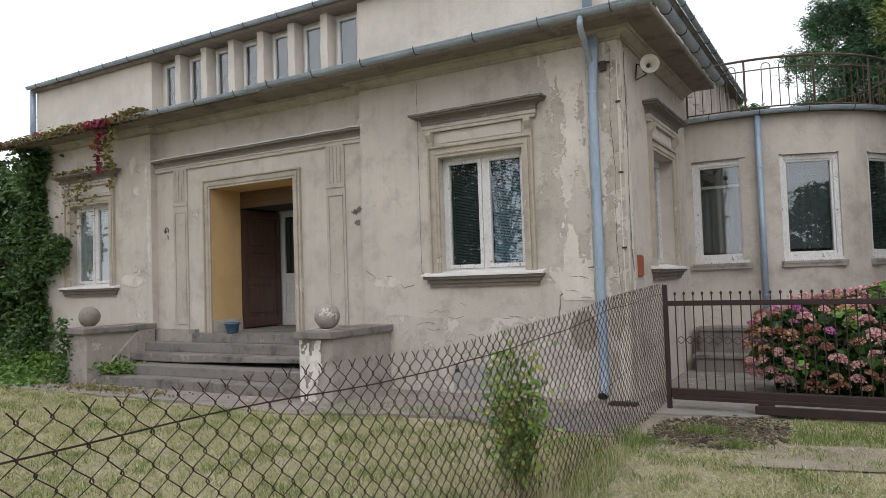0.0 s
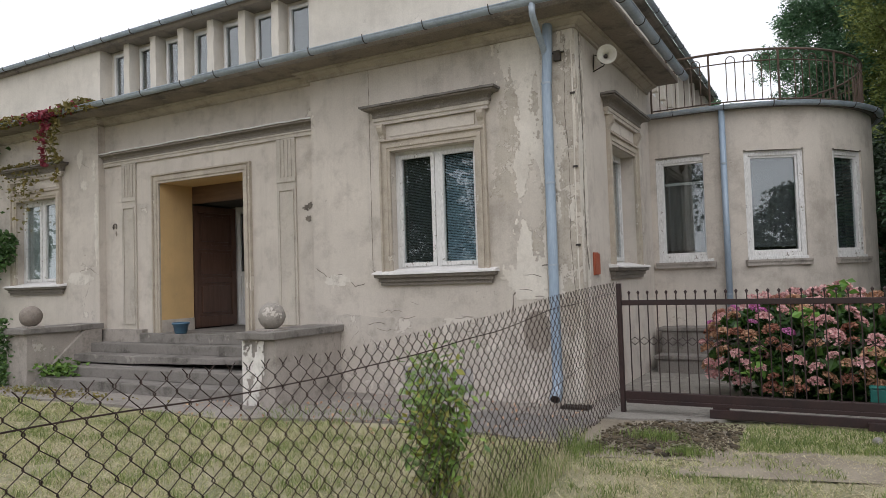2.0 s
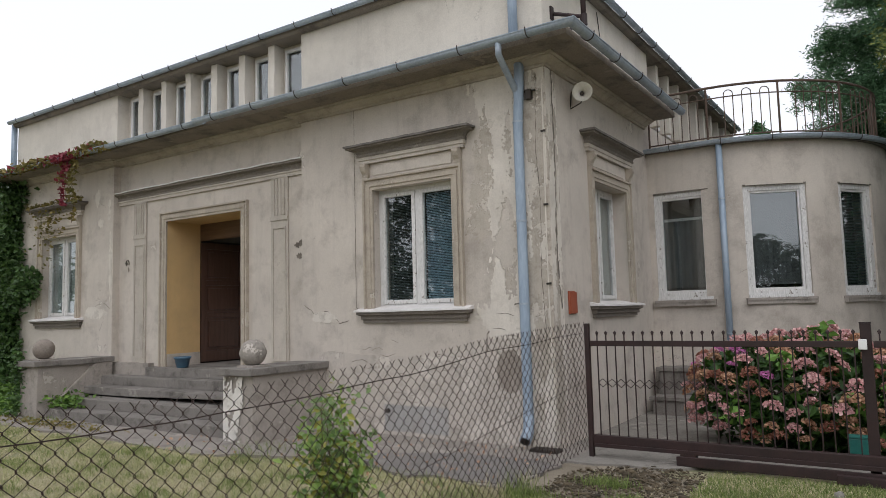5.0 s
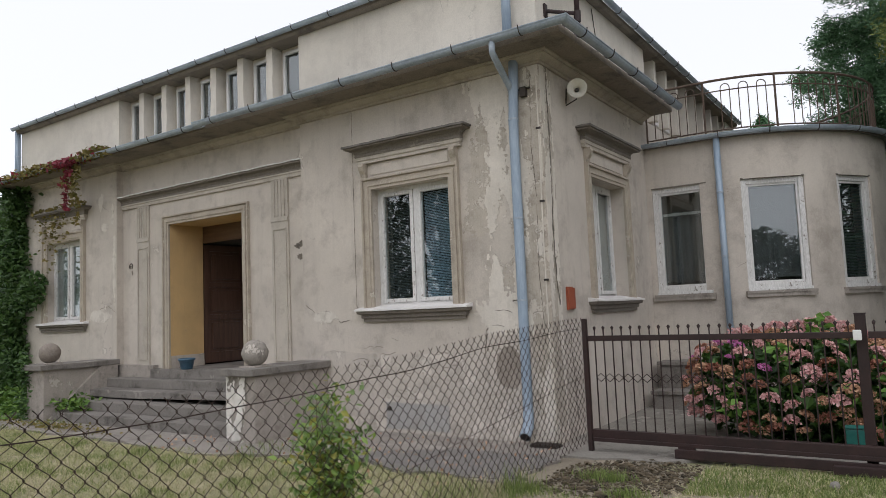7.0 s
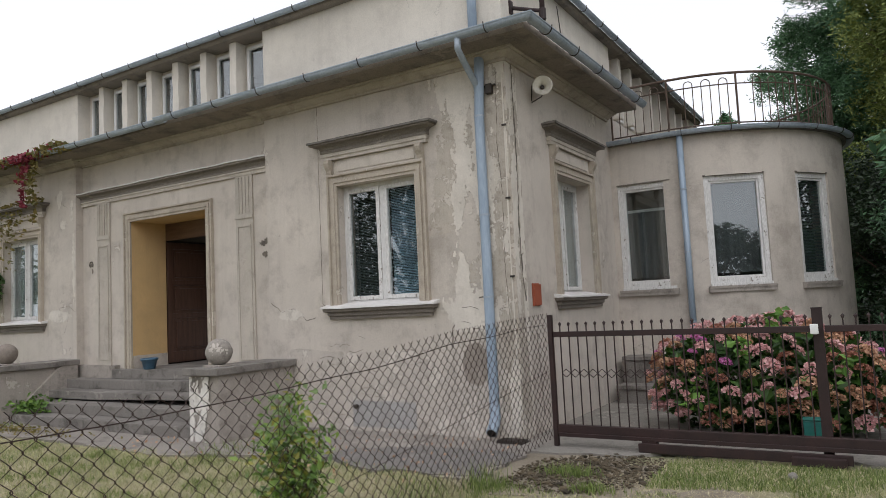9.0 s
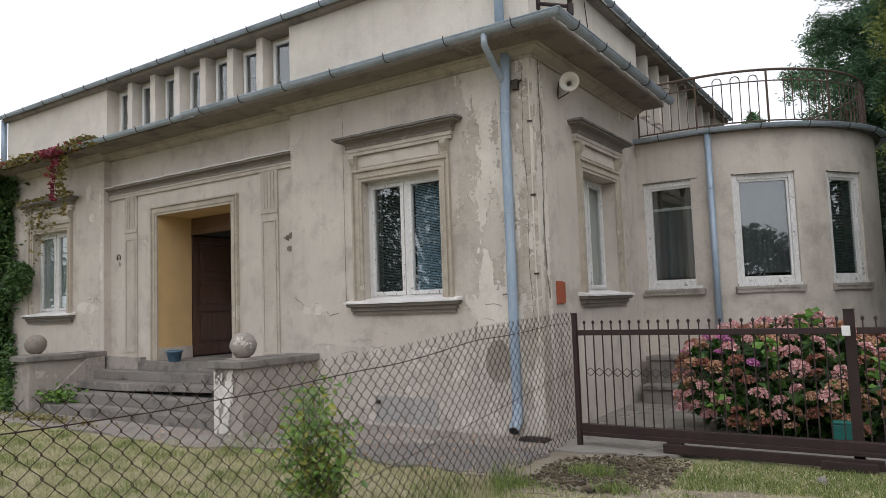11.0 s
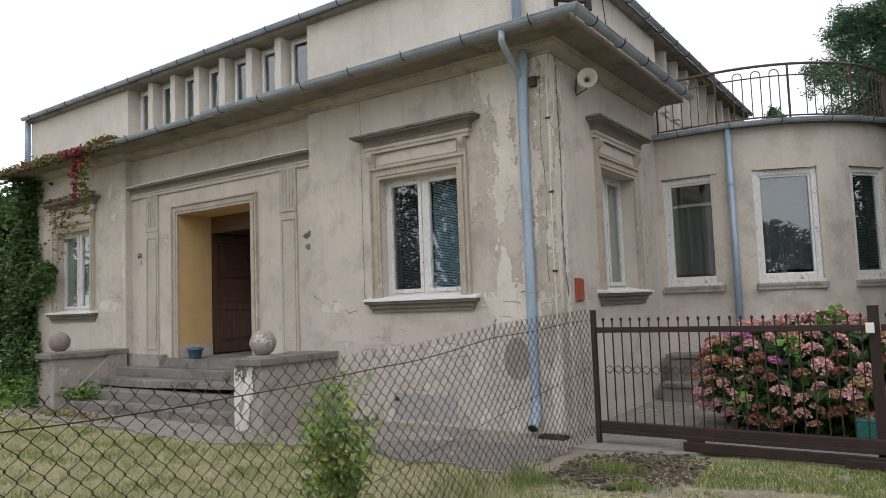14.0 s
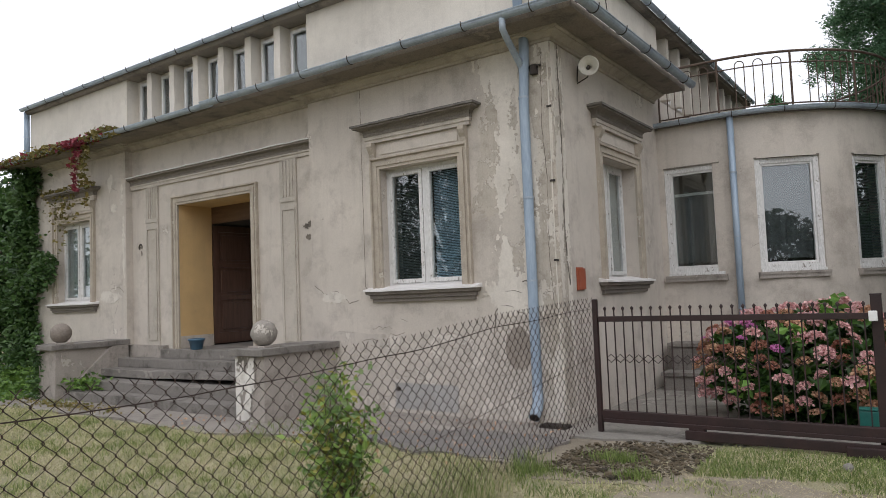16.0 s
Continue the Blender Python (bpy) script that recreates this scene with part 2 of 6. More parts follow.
M_HYDLEAF = leafy("hydrangea_leaves", (0.012, 0.04, 0.008), (0.065, 0.15, 0.024), 0.45)
M_YOUNG = leafy("young_hydrangea_leaves", (0.06, 0.15, 0.02), (0.16, 0.31, 0.055), 0.5)
M_NEEDLE = leafy("pine_needles", (0.026, 0.07, 0.034), (0.13, 0.26, 0.12), 0.6, 0.2)
M_THUJA = leafy("yellow_green_thuja", (0.05, 0.085, 0.014), (0.25, 0.29, 0.07), 0.7, 0.12)
M_HEDGELIGHT = leafy("green_hedge_leaves", (0.025, 0.06, 0.014), (0.09, 0.17, 0.045), 0.6, 0.15)
M_HEDGE = leafy("dark_hedge_leaves", (0.006, 0.015, 0.005), (0.022, 0.048, 0.013), 0.6, 0.1)
M_PINK = leafy("faded_pink_petals", (0.47, 0.22, 0.22), (0.84, 0.56, 0.54), 0.7, 0.3)
M_TAN = leafy("withered_tan_petals", (0.30, 0.15, 0.085), (0.66, 0.42, 0.27), 0.8, 0.25)
M_RUSTED = leafy("rust_brown_petals", (0.20, 0.07, 0.045), (0.48, 0.235, 0.16), 0.8, 0.25)
M_MAGENTA = leafy("magenta_petals", (0.50, 0.12, 0.36), (0.75, 0.32, 0.62), 0.6, 0.3)


def ground_material():
    """Mown dry lawn, bare soil and old asphalt by place, with worn borders."""
    m, n, l, b = nodes_of("lawn_soil")
    co = n.new("ShaderNodeTexCoord").outputs["Object"]
    big, mid, fine = noise_tex(n, l, co, 0.9, 6), noise_tex(n, l, co, 5, 6), noise_tex(n, l, co, 70, 5, 0.7, (1, 1, 1))
    g = ramp(n, l, big, [(0.40, (0.16, 0.18, 0.075)), (0.60, (0.46, 0.41, 0.265))])
    g = blend(n, l, mask(n, l, mid, 0.52, 0.66), g, (0.48, 0.42, 0.29))
    g = blend(n, l, 0.45, g, ramp(n, l, fine, [(0.35, (0.10, 0.09, 0.045)), (0.65, (0.46, 0.42, 0.28))]))
    l.new(g, b.inputs["Base Color"])
    b.inputs["Roughness"].default_value = 0.95
    bumped(n, l, b, maths(n, l, "ADD", fine, mid), 0.8, 0.03)
    return m


M_GROUND = ground_material()
M_PAVE = plaster("old_concrete_paving", (0.21, 0.188, 0.168), 0.9, (0.33, 0.30, 0.265), (0.06, 0.052, 0.046), 1.6, 0.57, 0.75)
M_APRON = plaster("pale_concrete_apron", (0.19, 0.178, 0.16), 0.9, (0.33, 0.31, 0.28), (0.045, 0.04, 0.034), 1.6, 0.58, 0.75)
M_CLOD = simple("dry_clods", (0.028, 0.022, 0.013), (0.12, 0.092, 0.056), 0.95, 0, 6, 50, 0.5, None, 0.25)
M_SOIL = simple("dusty_soil", (0.145, 0.12, 0.088), (0.32, 0.275, 0.21), 0.95, 0, 2, 60, 0.6, None, 0, 0.02)


# ---- helpers for shapes ----
def part(name, bm, material, parent=None, label="", smooth=False):
    me = bpy.data.meshes.new(name)
    bm.to_mesh(me)
    bm.free()
    me.materials.append(material)
    if smooth:
        me.polygons.foreach_set("use_smooth", [True] * len(me.polygons))
    ob = new(name, me)
    ob.parent = parent
    if label:
        ob["label"] = label
    return ob


def from_arrays(name, verts, faces, material, parent=None, smooth=False):
    me = bpy.data.meshes.new(name)
    me.from_pydata([tuple(v) for v in verts], [], [tuple(f) for f in faces])
    me.materials.append(material)
    if smooth:
        me.polygons.foreach_set("use_smooth", [True] * len(me.polygons))
    ob = new(name, me)
    ob.parent = parent
    return ob


def empty(name, m=None, parent=None):
    ob = new(name)
    ob.empty_display_size = 0.2
    if m is not None:
        ob.matrix_basis = m
    ob.parent = parent
    return ob


def box(bm, x0, x1, y0, y1, z0, z1):
    v = [bm.verts.new(p) for p in ((x0, y0, z0), (x1, y0, z0), (x1, y1, z0), (x0, y1, z0), (x0, y0, z1), (x1, y0, z1), (x1, y1, z1), (x0, y1, z1))]
    for f in ((3, 2, 1, 0), (4, 5, 6, 7), (0, 1, 5, 4), (1, 2, 6, 5), (2, 3, 7, 6), (3, 0, 4, 7)):
        bm.faces.new([v[i] for i in f])
    return v


def boxes(*dims, bevel=0.0):
    bm = bmesh.new()
    for d in dims:
        box(bm, *d)
    if bevel:
        bmesh.ops.bevel(bm, geom=list(bm.edges), offset=bevel, segments=2, affect="EDGES", profile=0.6)
    return bm


def worn(bm, amount, freq=6.0, seed=0.0):
    """Uneven, chipped edges."""
    for v in bm.verts:
        d = noise.noise_vector(v.co * freq + Vector((seed, seed * 2, seed * 3)))
        v.co += d * amount
    return bm


def subdivided(bm, length):
    """Cuts long edges so that a shape can be made uneven."""
    for _ in range(6):
        long = [e for e in bm.edges if e.calc_length() > length]
        if not long:
            break
        bmesh.ops.subdivide_edges(bm, edges=long, cuts=1, use_grid_fill=True)
    return bm


def sweep(path, profile, closed=False, bm=None, caps=True):
    """Carries a closed profile of (outward, z) along a level path; outward is to the right of the way."""
    bm = bm or bmesh.new()
    pts = [Vector(p).to_3d() for p in path]
    n = len(pts)
    rings = []
    for i, p in enumerate(pts):
        a = pts[i - 1] if i or closed else None
        c = pts[(i + 1) % n] if i < n - 1 or closed else None
        d1 = (p - a).normalized() if a is not None else None
        d2 = (c - p).normalized() if c is not None else None
        d1, d2 = d1 or d2, d2 or d1
        n1, n2 = Vector((d1.y, -d1.x, 0)), Vector((d2.y, -d2.x, 0))
        m = (n1 + n2).normalized()
        k = 1 / max(0.3, m.dot(n1))
        rings.append([bm.verts.new(p + m * o * k + Vector((0, 0, z))) for o, z in profile])
    q = len(profile)
    for i in range(n if closed else n - 1):
        r, s = rings[i], rings[(i + 1) % n]
        for j in range(q):
            bm.faces.new((r[j], r[(j + 1) % q], s[(j + 1) % q], s[j]))
    if caps and not closed:
        bm.faces.new(rings[0][::-1])
        bm.faces.new(rings[-1])
    bmesh.ops.recalc_face_normals(bm, faces=bm.faces)
    return bm


def tube(path, radius, sides=8, bm=None, caps=True):
    """A round bar along any path; radius may be one number or one for each point."""
    bm = bm or bmesh.new()
    pts = [Vector(p) for p in path]
    rad = radius if isinstance(radius, (list, tuple)) else [radius] * len(pts)
    rings, side = [], None
    for i, p in enumerate(pts):
        d = (pts[min(i + 1, len(pts) - 1)] - pts[max(i - 1, 0)]).normalized()
        if side is None:
            side = d.orthogonal().normalized()
        side = (side - d * side.dot(d)).normalized()
        up = d.cross(side)
        rings.append([bm.verts.new(p + (side * math.cos(a) + up * math.sin(a)) * rad[i]) for a in (2 * math.pi * k / sides for k in range(sides))])
    for r, s in zip(rings, rings[1:]):
        for j in range(sides):
            bm.faces.new((r[j], r[(j + 1) % sides], s[(j + 1) % sides], s[j]))
    if caps:
        bm.faces.new(rings[0][::-1])
        bm.faces.new(rings[-1])
    return bm


def cells(u0, u1, z0, z1, holes):
    """The solid rectangles of a wall with rectangular openings (ua, ub, za, zb)."""
    us = sorted({u0, u1, *[h[0] for h in holes], *[h[1] for h in holes]})
    zs = sorted({z0, z1, *[h[2] for h in holes], *[h[3] for h in holes]})
    return [(a, b, c, d) for a, b in zip(us, us[1:]) for c, d in zip(zs, zs[1:]) if not any(h[0] < (a + b) / 2 < h[1] and h[2] < (c + d) / 2 < h[3] for h in holes)]

# ---- ground ----
M_ASPHALT = plaster("old_asphalt", (0.115, 0.108, 0.105), 0.8, (0.20, 0.19, 0.18), (0.04, 0.038, 0.036), 2.5, 0.58, 0.7)
YF, YR, XS, XL = 8.84, 8.98, -2.36, -15.3
RX0, RX1 = -11.48, -6.465
BX, BY, BR = -1.5, 15.25, 2.5
BAY_Y = BY - BR


def ground_height(x, y):
    """Gentle unevenness near the walk, level further off."""
    k = max(0.0, 1 - math.hypot(x + 3, y - 6) / 25)
    return 0.03 * k * noise.noise(Vector((x * 0.5, y * 0.5, 0))) - 0.02 * k


def build_ground():
    def axis(lo, hi, fine_lo, fine_hi, step):
        a = list(np.arange(fine_lo, fine_hi + 0.01, step))
        return [lo, lo / 3, fine_lo - 14, fine_lo - 4] + a + [fine_hi + 4, fine_hi + 14, hi / 3, hi]
    xs, ys = axis(-600, 600, -18, 6, 0.3), axis(-600, 600, -4, 18, 0.3)
    verts = [(x, y, ground_height(x, y)) for y in ys for x in xs]
    w = len(xs)
    faces = [(j * w + i, j * w + i + 1, (j + 1) * w + i + 1, (j + 1) * w + i) for j in range(len(ys) - 1) for i in range(w - 1)]
    ob = from_arrays("ground", verts, faces, M_GROUND, None, True)
    tagged(ob, "dry mown lawn with straw-coloured bare patches", "ground", kind="structure")


build_ground()


def slab(name, outline, top, thick, material, label, step=0.25, rough=0.012, ragged=0.06):
    """A thin paved sheet with an uneven rim."""
    bm = bmesh.new()
    f = bm.faces.new([bm.verts.new((x, y, top)) for x, y in outline])
    subdivided(bm, step)
    for v in bm.verts:
        v.co += noise.noise_vector(Vector((v.co.x * 2.7, v.co.y * 2.7, 1.7))) * ragged * 2 + noise.noise_vector(Vector((v.co.x * 9, v.co.y * 9, 3.7))) * ragged * 0.6
        v.co.z = top + 0.4 * rough * noise.noise(Vector((v.co.x, v.co.y, 4)))
    r = bmesh.ops.extrude_face_region(bm, geom=list(bm.faces))
    for v in [g for g in r["geom"] if isinstance(g, bmesh.types.BMVert)]:
        v.co.z -= thick
    bmesh.ops.recalc_face_normals(bm, faces=bm.faces)
    ob = part(name, bm, material)
    tagged(ob, label, "pavement", kind="structure")
    return ob


slab("pavement", [(-13.2, 6.75), (-9.5, 6.85), (-6.2, 6.75), (-4.2, 7.35), (-2.02, 7.0), (-2.02, 9.2), (-16, 9.2), (-16, 7.0)], 0.012, 0.12, M_PAVE, "cracked grey-brown concrete path along the house wall")
slab("asphalt_pavement", [(-4.5, 7.45), (-3.1, 8.2), (-2.1, 8.05), (-2.06, 7.2), (-3.2, 7.0)], 0.020, 0.05, M_ASPHALT, "dark patched asphalt by the house corner", 0.2, 0.01, 0.12)
slab("driveway_pavement", [(-1.98, 8.35), (-1.0, 8.5), (-0.75, 8.78), (0.2, 8.84), (5, 8.84), (5, 19), (-2.5, 19), (-2.5, 8.8), (-1.98, 8.8)], 0.012, 0.12, M_APRON, "pale worn concrete yard behind the gate", 0.25, 0.012, 0.10)

# ---- house ----
house = tagged(empty("house", pose(0, 0, 0)), "single-storey beige rendered villa with flaking plaster and a set-back attic", "house")


def wall_mesh(name, dims, material, label=""):
    bm = boxes(*dims)
    bmesh.ops.remove_doubles(bm, verts=bm.verts, dist=0.0005)
    twins = {}
    for f in bm.faces:
        twins.setdefault(frozenset(v.index for v in f.verts), []).append(f)
    bmesh.ops.delete(bm, geom=[f for fs in twins.values() if len(fs) > 1 for f in fs], context="FACES")
    return part(name, bm, material, house, label)


WIN = (-0.67, 0.67, 1.71, 3.39)
WX = (-4.395, -13.395)
T = 0.45
Z_SOF = 4.72
# front wall: the two end bays, with their windows
for x0, x1, wx in ((RX1, XS, WX[0]), (XL, RX0, WX[1])):
    wall_mesh("front_wall", [(a, b, YF, YF + T, c, d) for a, b, c, d in cells(x0, x1, -0.2, Z_SOF, [(wx + WIN[0], wx + WIN[1], WIN[2], WIN[3])])], M_WALL, "beige flaking rendered front wall")
# recessed middle with the entrance
DX0, DX1, DZ0, DZ1 = -10.0, -7.97, 0.80, 3.42
wall_mesh("recessed_wall", [(a, b, YR, YR + 0.3, c, d) for a, b, c, d in cells(RX0 - 0.02, RX1 + 0.02, -0.2, Z_SOF, [(DX0 - 0.15, DX1 + 0.15, DZ0, DZ1 + 0.15)])], M_WALL, "recessed beige entrance wall")
# side wall
SWY = 10.93
wall_mesh("side_wall", [(XS - T, XS, a, b, c, d) for a, b, c, d in cells(YF + T, 20, -0.2, Z_SOF, [(SWY + WIN[0], SWY + WIN[1], WIN[2], WIN[3])])], M_WALL, "rendered side wall")
wall_mesh("end_wall", [(XL, XL + T, YF + T, 20, -0.2, 6.0)], M_WALL)
wall_mesh("rear_wall", [(XL, XS, 20, 20.4, -0.2, 6.0)], M_WALL)

# corner of bare render with what is left of the paint standing proud in ragged scales
def scaled(name, u0, u1, z0, z1, at, keep, material, label="", cell=0.012, thick=0.006):
    """A skin of old paint: the cells of a fine grid where keep(u, z) holds, with edges; at(u, z, out) gives the place."""
    nu, nz = int((u1 - u0) / cell), int((z1 - z0) / cell)
    on = [[keep(u0 + (i + 0.5) * cell, z0 + (j + 0.5) * cell) for i in range(nu)] for j in range(nz)]
    index, verts, faces = {}, [], []

    def vert(i, j, k):
        if (i, j, k) not in index:
            index[(i, j, k)] = len(verts)
            u, z = u0 + i * cell, z0 + j * cell
            d = noise.noise_vector(Vector((u * 47, z * 47, 3))) * cell * 0.55
            lift = thick * (0.75 + 0.5 * noise.noise(Vector((u * 9, z * 9, 8)))) if k else 0.0
            verts.append(at(u + d.x, z + d.y, lift))
        return index[(i, j, k)]
    for j in range(nz):
        for i in range(nu):
            if not on[j][i]:
                continue
            faces.append([vert(i, j, 1), vert(i + 1, j, 1), vert(i + 1, j + 1, 1), vert(i, j + 1, 1)])
            for di, dj, a, b in ((-1, 0, (i, j + 1), (i, j)), (1, 0, (i + 1, j), (i + 1, j + 1)), (0, -1, (i, j), (i + 1, j)), (0, 1, (i + 1, j + 1), (i, j + 1))):
                p, q = i + di, j + dj
                if not (0 <= p < nu and 0 <= q < nz and on[q][p]):
                    faces.append([vert(*a, 0), vert(*b, 0), vert(*b, 1), vert(*a, 1)])
    ob = from_arrays(name, verts, faces, material, house)
    ob["kind"] = "stuff"
    if label:
        ob["label"] = label
    return ob


def rag(u, z, seed, fu=3.0, fz=1.2):
    """Ragged field for scaling paint, stretched upwards, with fine teeth."""
    return noise.noise(Vector((u * fu, z * fz, seed))) + 0.5 * noise.noise(Vector((u * fu * 3, z * fz * 3.5, seed + 5))) + 0.28 * noise.noise(Vector((u * 24, z * 20, seed + 9)))


def on_front(u, z, out):
    return (u, YF - 0.008 - out, z)


def on_side(u, z, out):
    return (XS + 0.008 + out, u, z)


M_ROUGH = plaster("bare_corner_render", (0.47, 0.42, 0.355), 1.0, (0.62, 0.57, 0.50), (0.21, 0.175, 0.14), 3.0, 0.54, 0.7)
M_SKIN = plaster("old_paint_skin", (0.68, 0.63, 0.56), 0.5, (0.58, 0.53, 0.46), (0.46, 0.41, 0.35), 2.4, 0.62, 0.4)
bm = boxes((XS - 0.44, XS + 0.008, YF - 0.008, YF + 0.02, 0.0, Z_SOF - 0.02), (XS - 0.02, XS + 0.008, YF + 0.02, YF + 0.30, 0.0, Z_SOF - 0.02))
part("corner_render", bm, M_ROUGH, house, "brown-grey bare corner render with long vertical cracks")
scaled("paint_skin", XS - 0.44, XS + 0.004, 0.05, Z_SOF - 0.05, on_front, lambda u, z: rag(u, z, 1.0, 5.0, 0.9) > 0.10 - 0.35 * (u - XS + 0.12) and abs(u - XS + 0.13 + 0.03 * math.sin(z * 3)) > 0.012, M_SKIN, "pale scaling paint at the house corner")
scaled("paint_skin", YF + 0.004, YF + 0.30, 0.05, Z_SOF - 0.05, on_side, lambda u, z: rag(u, z, 2.0, 5.0, 0.9) > -0.12 and abs(u - YF - 0.17 - 0.03 * math.sin(z * 2.3) - 0.02 * noise.noise(Vector((0, z * 6, 0)))) > 0.028, M_SKIN, "pale scaling paint round the corner crack")
# stained strip beside the pipe, where the skin has come away upwards
scaled("bare_strip", -3.55, XS - 0.44, 1.9, Z_SOF - 0.12, lambda u, z, out: (u, YF - out, z), lambda u, z: rag(u, z, 3.0, 2.0, 0.9) + 1.25 * (u + 3.28) - 0.42 * max(0.0, 3.3 - z) > 0.02, M_ROUGH, "brown stained bare strip beside the pipe", 0.014, 0.004)
scaled("paint_skin", -3.50, XS - 0.44, 1.3, Z_SOF - 0.12, lambda u, z, out: (u, YF - 0.003 - out, z), lambda u, z: rag(u, z, 4.0, 4.0, 1.0) + 1.6 * (u + 3.30) > 0.46 - 0.05 * z, M_SKIN, "pale peeling edges of old paint", 0.012, 0.007)


def crack(name, pts, width, parent, normal, seed, wander=0.008):
    """A ragged flat strip along points on a wall, with the crack's shade as its colour."""
    rng = random.Random(seed)
    bm = bmesh.new()
    pts = [Vector(p) for p in pts]
    fine = []
    for a, b in zip(pts, pts[1:]):
        k = max(2, int((b - a).length / 0.05))
        fine += [a.lerp(b, i / k) for i in range(k)]
    fine.append(pts[-1])
    nrm = Vector(normal)
    rows = []
    for i, p in enumerate(fine):
        d = (fine[min(i + 1, len(fine) - 1)] - fine[max(i - 1, 0)]).normalized()
        s = d.cross(nrm).normalized()
        j = s * rng.uniform(-wander, wander)
        w = width * rng.uniform(0.35, 1.2)
        rows.append([bm.verts.new(p + j + nrm * 0.004 - s * w / 2), bm.verts.new(p + j + nrm * 0.004 + s * w / 2)])
    for r, q in zip(rows, rows[1:]):
        bm.faces.new((r[0], r[1], q[1], q[0]))
    return part(name, bm, M_DARKCRACK, parent)


# dark colour that paints the shade inside cracks and holes
M_DARKCRACK = simple("crack_shadow", (0.07, 0.06, 0.05), (0.24, 0.205, 0.17), 1.0, 0, 8, 60, 0)

# ---- mouldings and windows ----
FASCIA = [(0, 3.77), (0.055, 3.77), (0.055, 3.815), (0.07, 3.82), (0.07, 3.868), (0, 3.868)]
HOOD = [(0, 3.868), (0.078, 3.868), (0.082, 3.895), (0.075, 3.91), (0.09, 3.945), (0.12, 3.968), (0.19, 3.98), (0.195, 4.0), (0.02, 4.02), (0, 4.02)]
SILL = [(0, 1.52), (0.045, 1.52), (0.045, 1.565), (0.07, 1.57), (0.07, 1.615), (0.115, 1.63), (0.12, 1.672), (0, 1.672)]
TRIM = [(0, 0), (0.035, 0.0), (0.035, 0.04), (0.05, 0.045), (0.05, 0.095), (0.03, 0.10), (0.03, 0.135), (0.06, 0.14), (0.06, 0.165), (0, 0.165)]


def returned(profile, u0, u1):
    """A moulding along u with its profile returned to the wall at both ends; out is -y."""
    bm = bmesh.new()
    rows = [[bm.verts.new((u0 - o + 0.16, 0, z)) for o, z in profile], [bm.verts.new((u0 - o + 0.16, -o, z)) for o, z in profile],
            [bm.verts.new((u1 + o - 0.16, -o, z)) for o, z in profile], [bm.verts.new((u1 + o - 0.16, 0, z)) for o, z in profile]]
    q = len(profile)
    for r, s in zip(rows, rows[1:]):
        for j in range(q - 1):
            bm.faces.new((r[j], s[j], s[j + 1], r[j + 1]))
    bmesh.ops.recalc_face_normals(bm, faces=bm.faces)
    return bm


def architrave(u0, u1, z0, z1, flip=1):
    """A stepped frame round three sides of an opening; the widths grow outwards."""
    bm = bmesh.new()
    rows = []
    for cu, cz in (((u0, -1), (z0, 0)), ((u0, -1), (z1, 1)), ((u1, 1), (z1, 1)), ((u1, 1), (z0, 0))):
        rows.append([bm.verts.new((cu[0] + cu[1] * w, -o, cz[0] + cz[1] * w)) for o, w in TRIM])
    for r, s in zip(rows, rows[1:]):
        for j in range(len(TRIM) - 1):
            bm.faces.new((r[j], s[j], s[j + 1], r[j + 1]))
    bmesh.ops.recalc_face_normals(bm, faces=bm.faces)
    return bm


def frame_bars(u0, u1, z0, z1, w, y0, y1, bottom=None):
    b = bottom or w
    return [(u0, u0 + w, y0, y1, z0, z1), (u1 - w, u1, y0, y1, z0, z1), (u0 + w, u1 - w, y0, y1, z1 - w, z1), (u0 + w, u1 - w, y0, y1, z0, z0 + b)]


def slats(u0, u1, z0, z1, y, pitch):
    bm = bmesh.new()
    z = z0
    while z < z1:
        vs = [bm.verts.new(p) for p in ((u0, y - 0.010, z), (u1, y - 0.010, z), (u1, y + 0.010, z + pitch * 0.75), (u0, y + 0.010, z + pitch * 0.75))]
        bm.faces.new(vs)
        z += pitch
    return bm


def pane(name, u0, u1, z0, z1, y, parent):
    bm = boxes((u0, u1, y, y + 0.004, z0, z1))
    ob = part(name, bm, M_GLASS, parent)
    ob.visible_shadow = False
    return ob


def folded(u0, u1, y, z0, z1):
    """A hanging net with soft folds."""
    bm = bmesh.new()
    k = max(8, int((u1 - u0) / 0.02))
    cols = [[bm.verts.new((u0 + (u1 - u0) * i / k, y + 0.015 * math.sin(i * 1.3) * (1 if z == z0 else 0.6), z)) for z in (z0, z1)] for i in range(k + 1)]
    for a, b in zip(cols, cols[1:]):
        bm.faces.new((a[0], b[0], b[1], a[1]))
    return bm


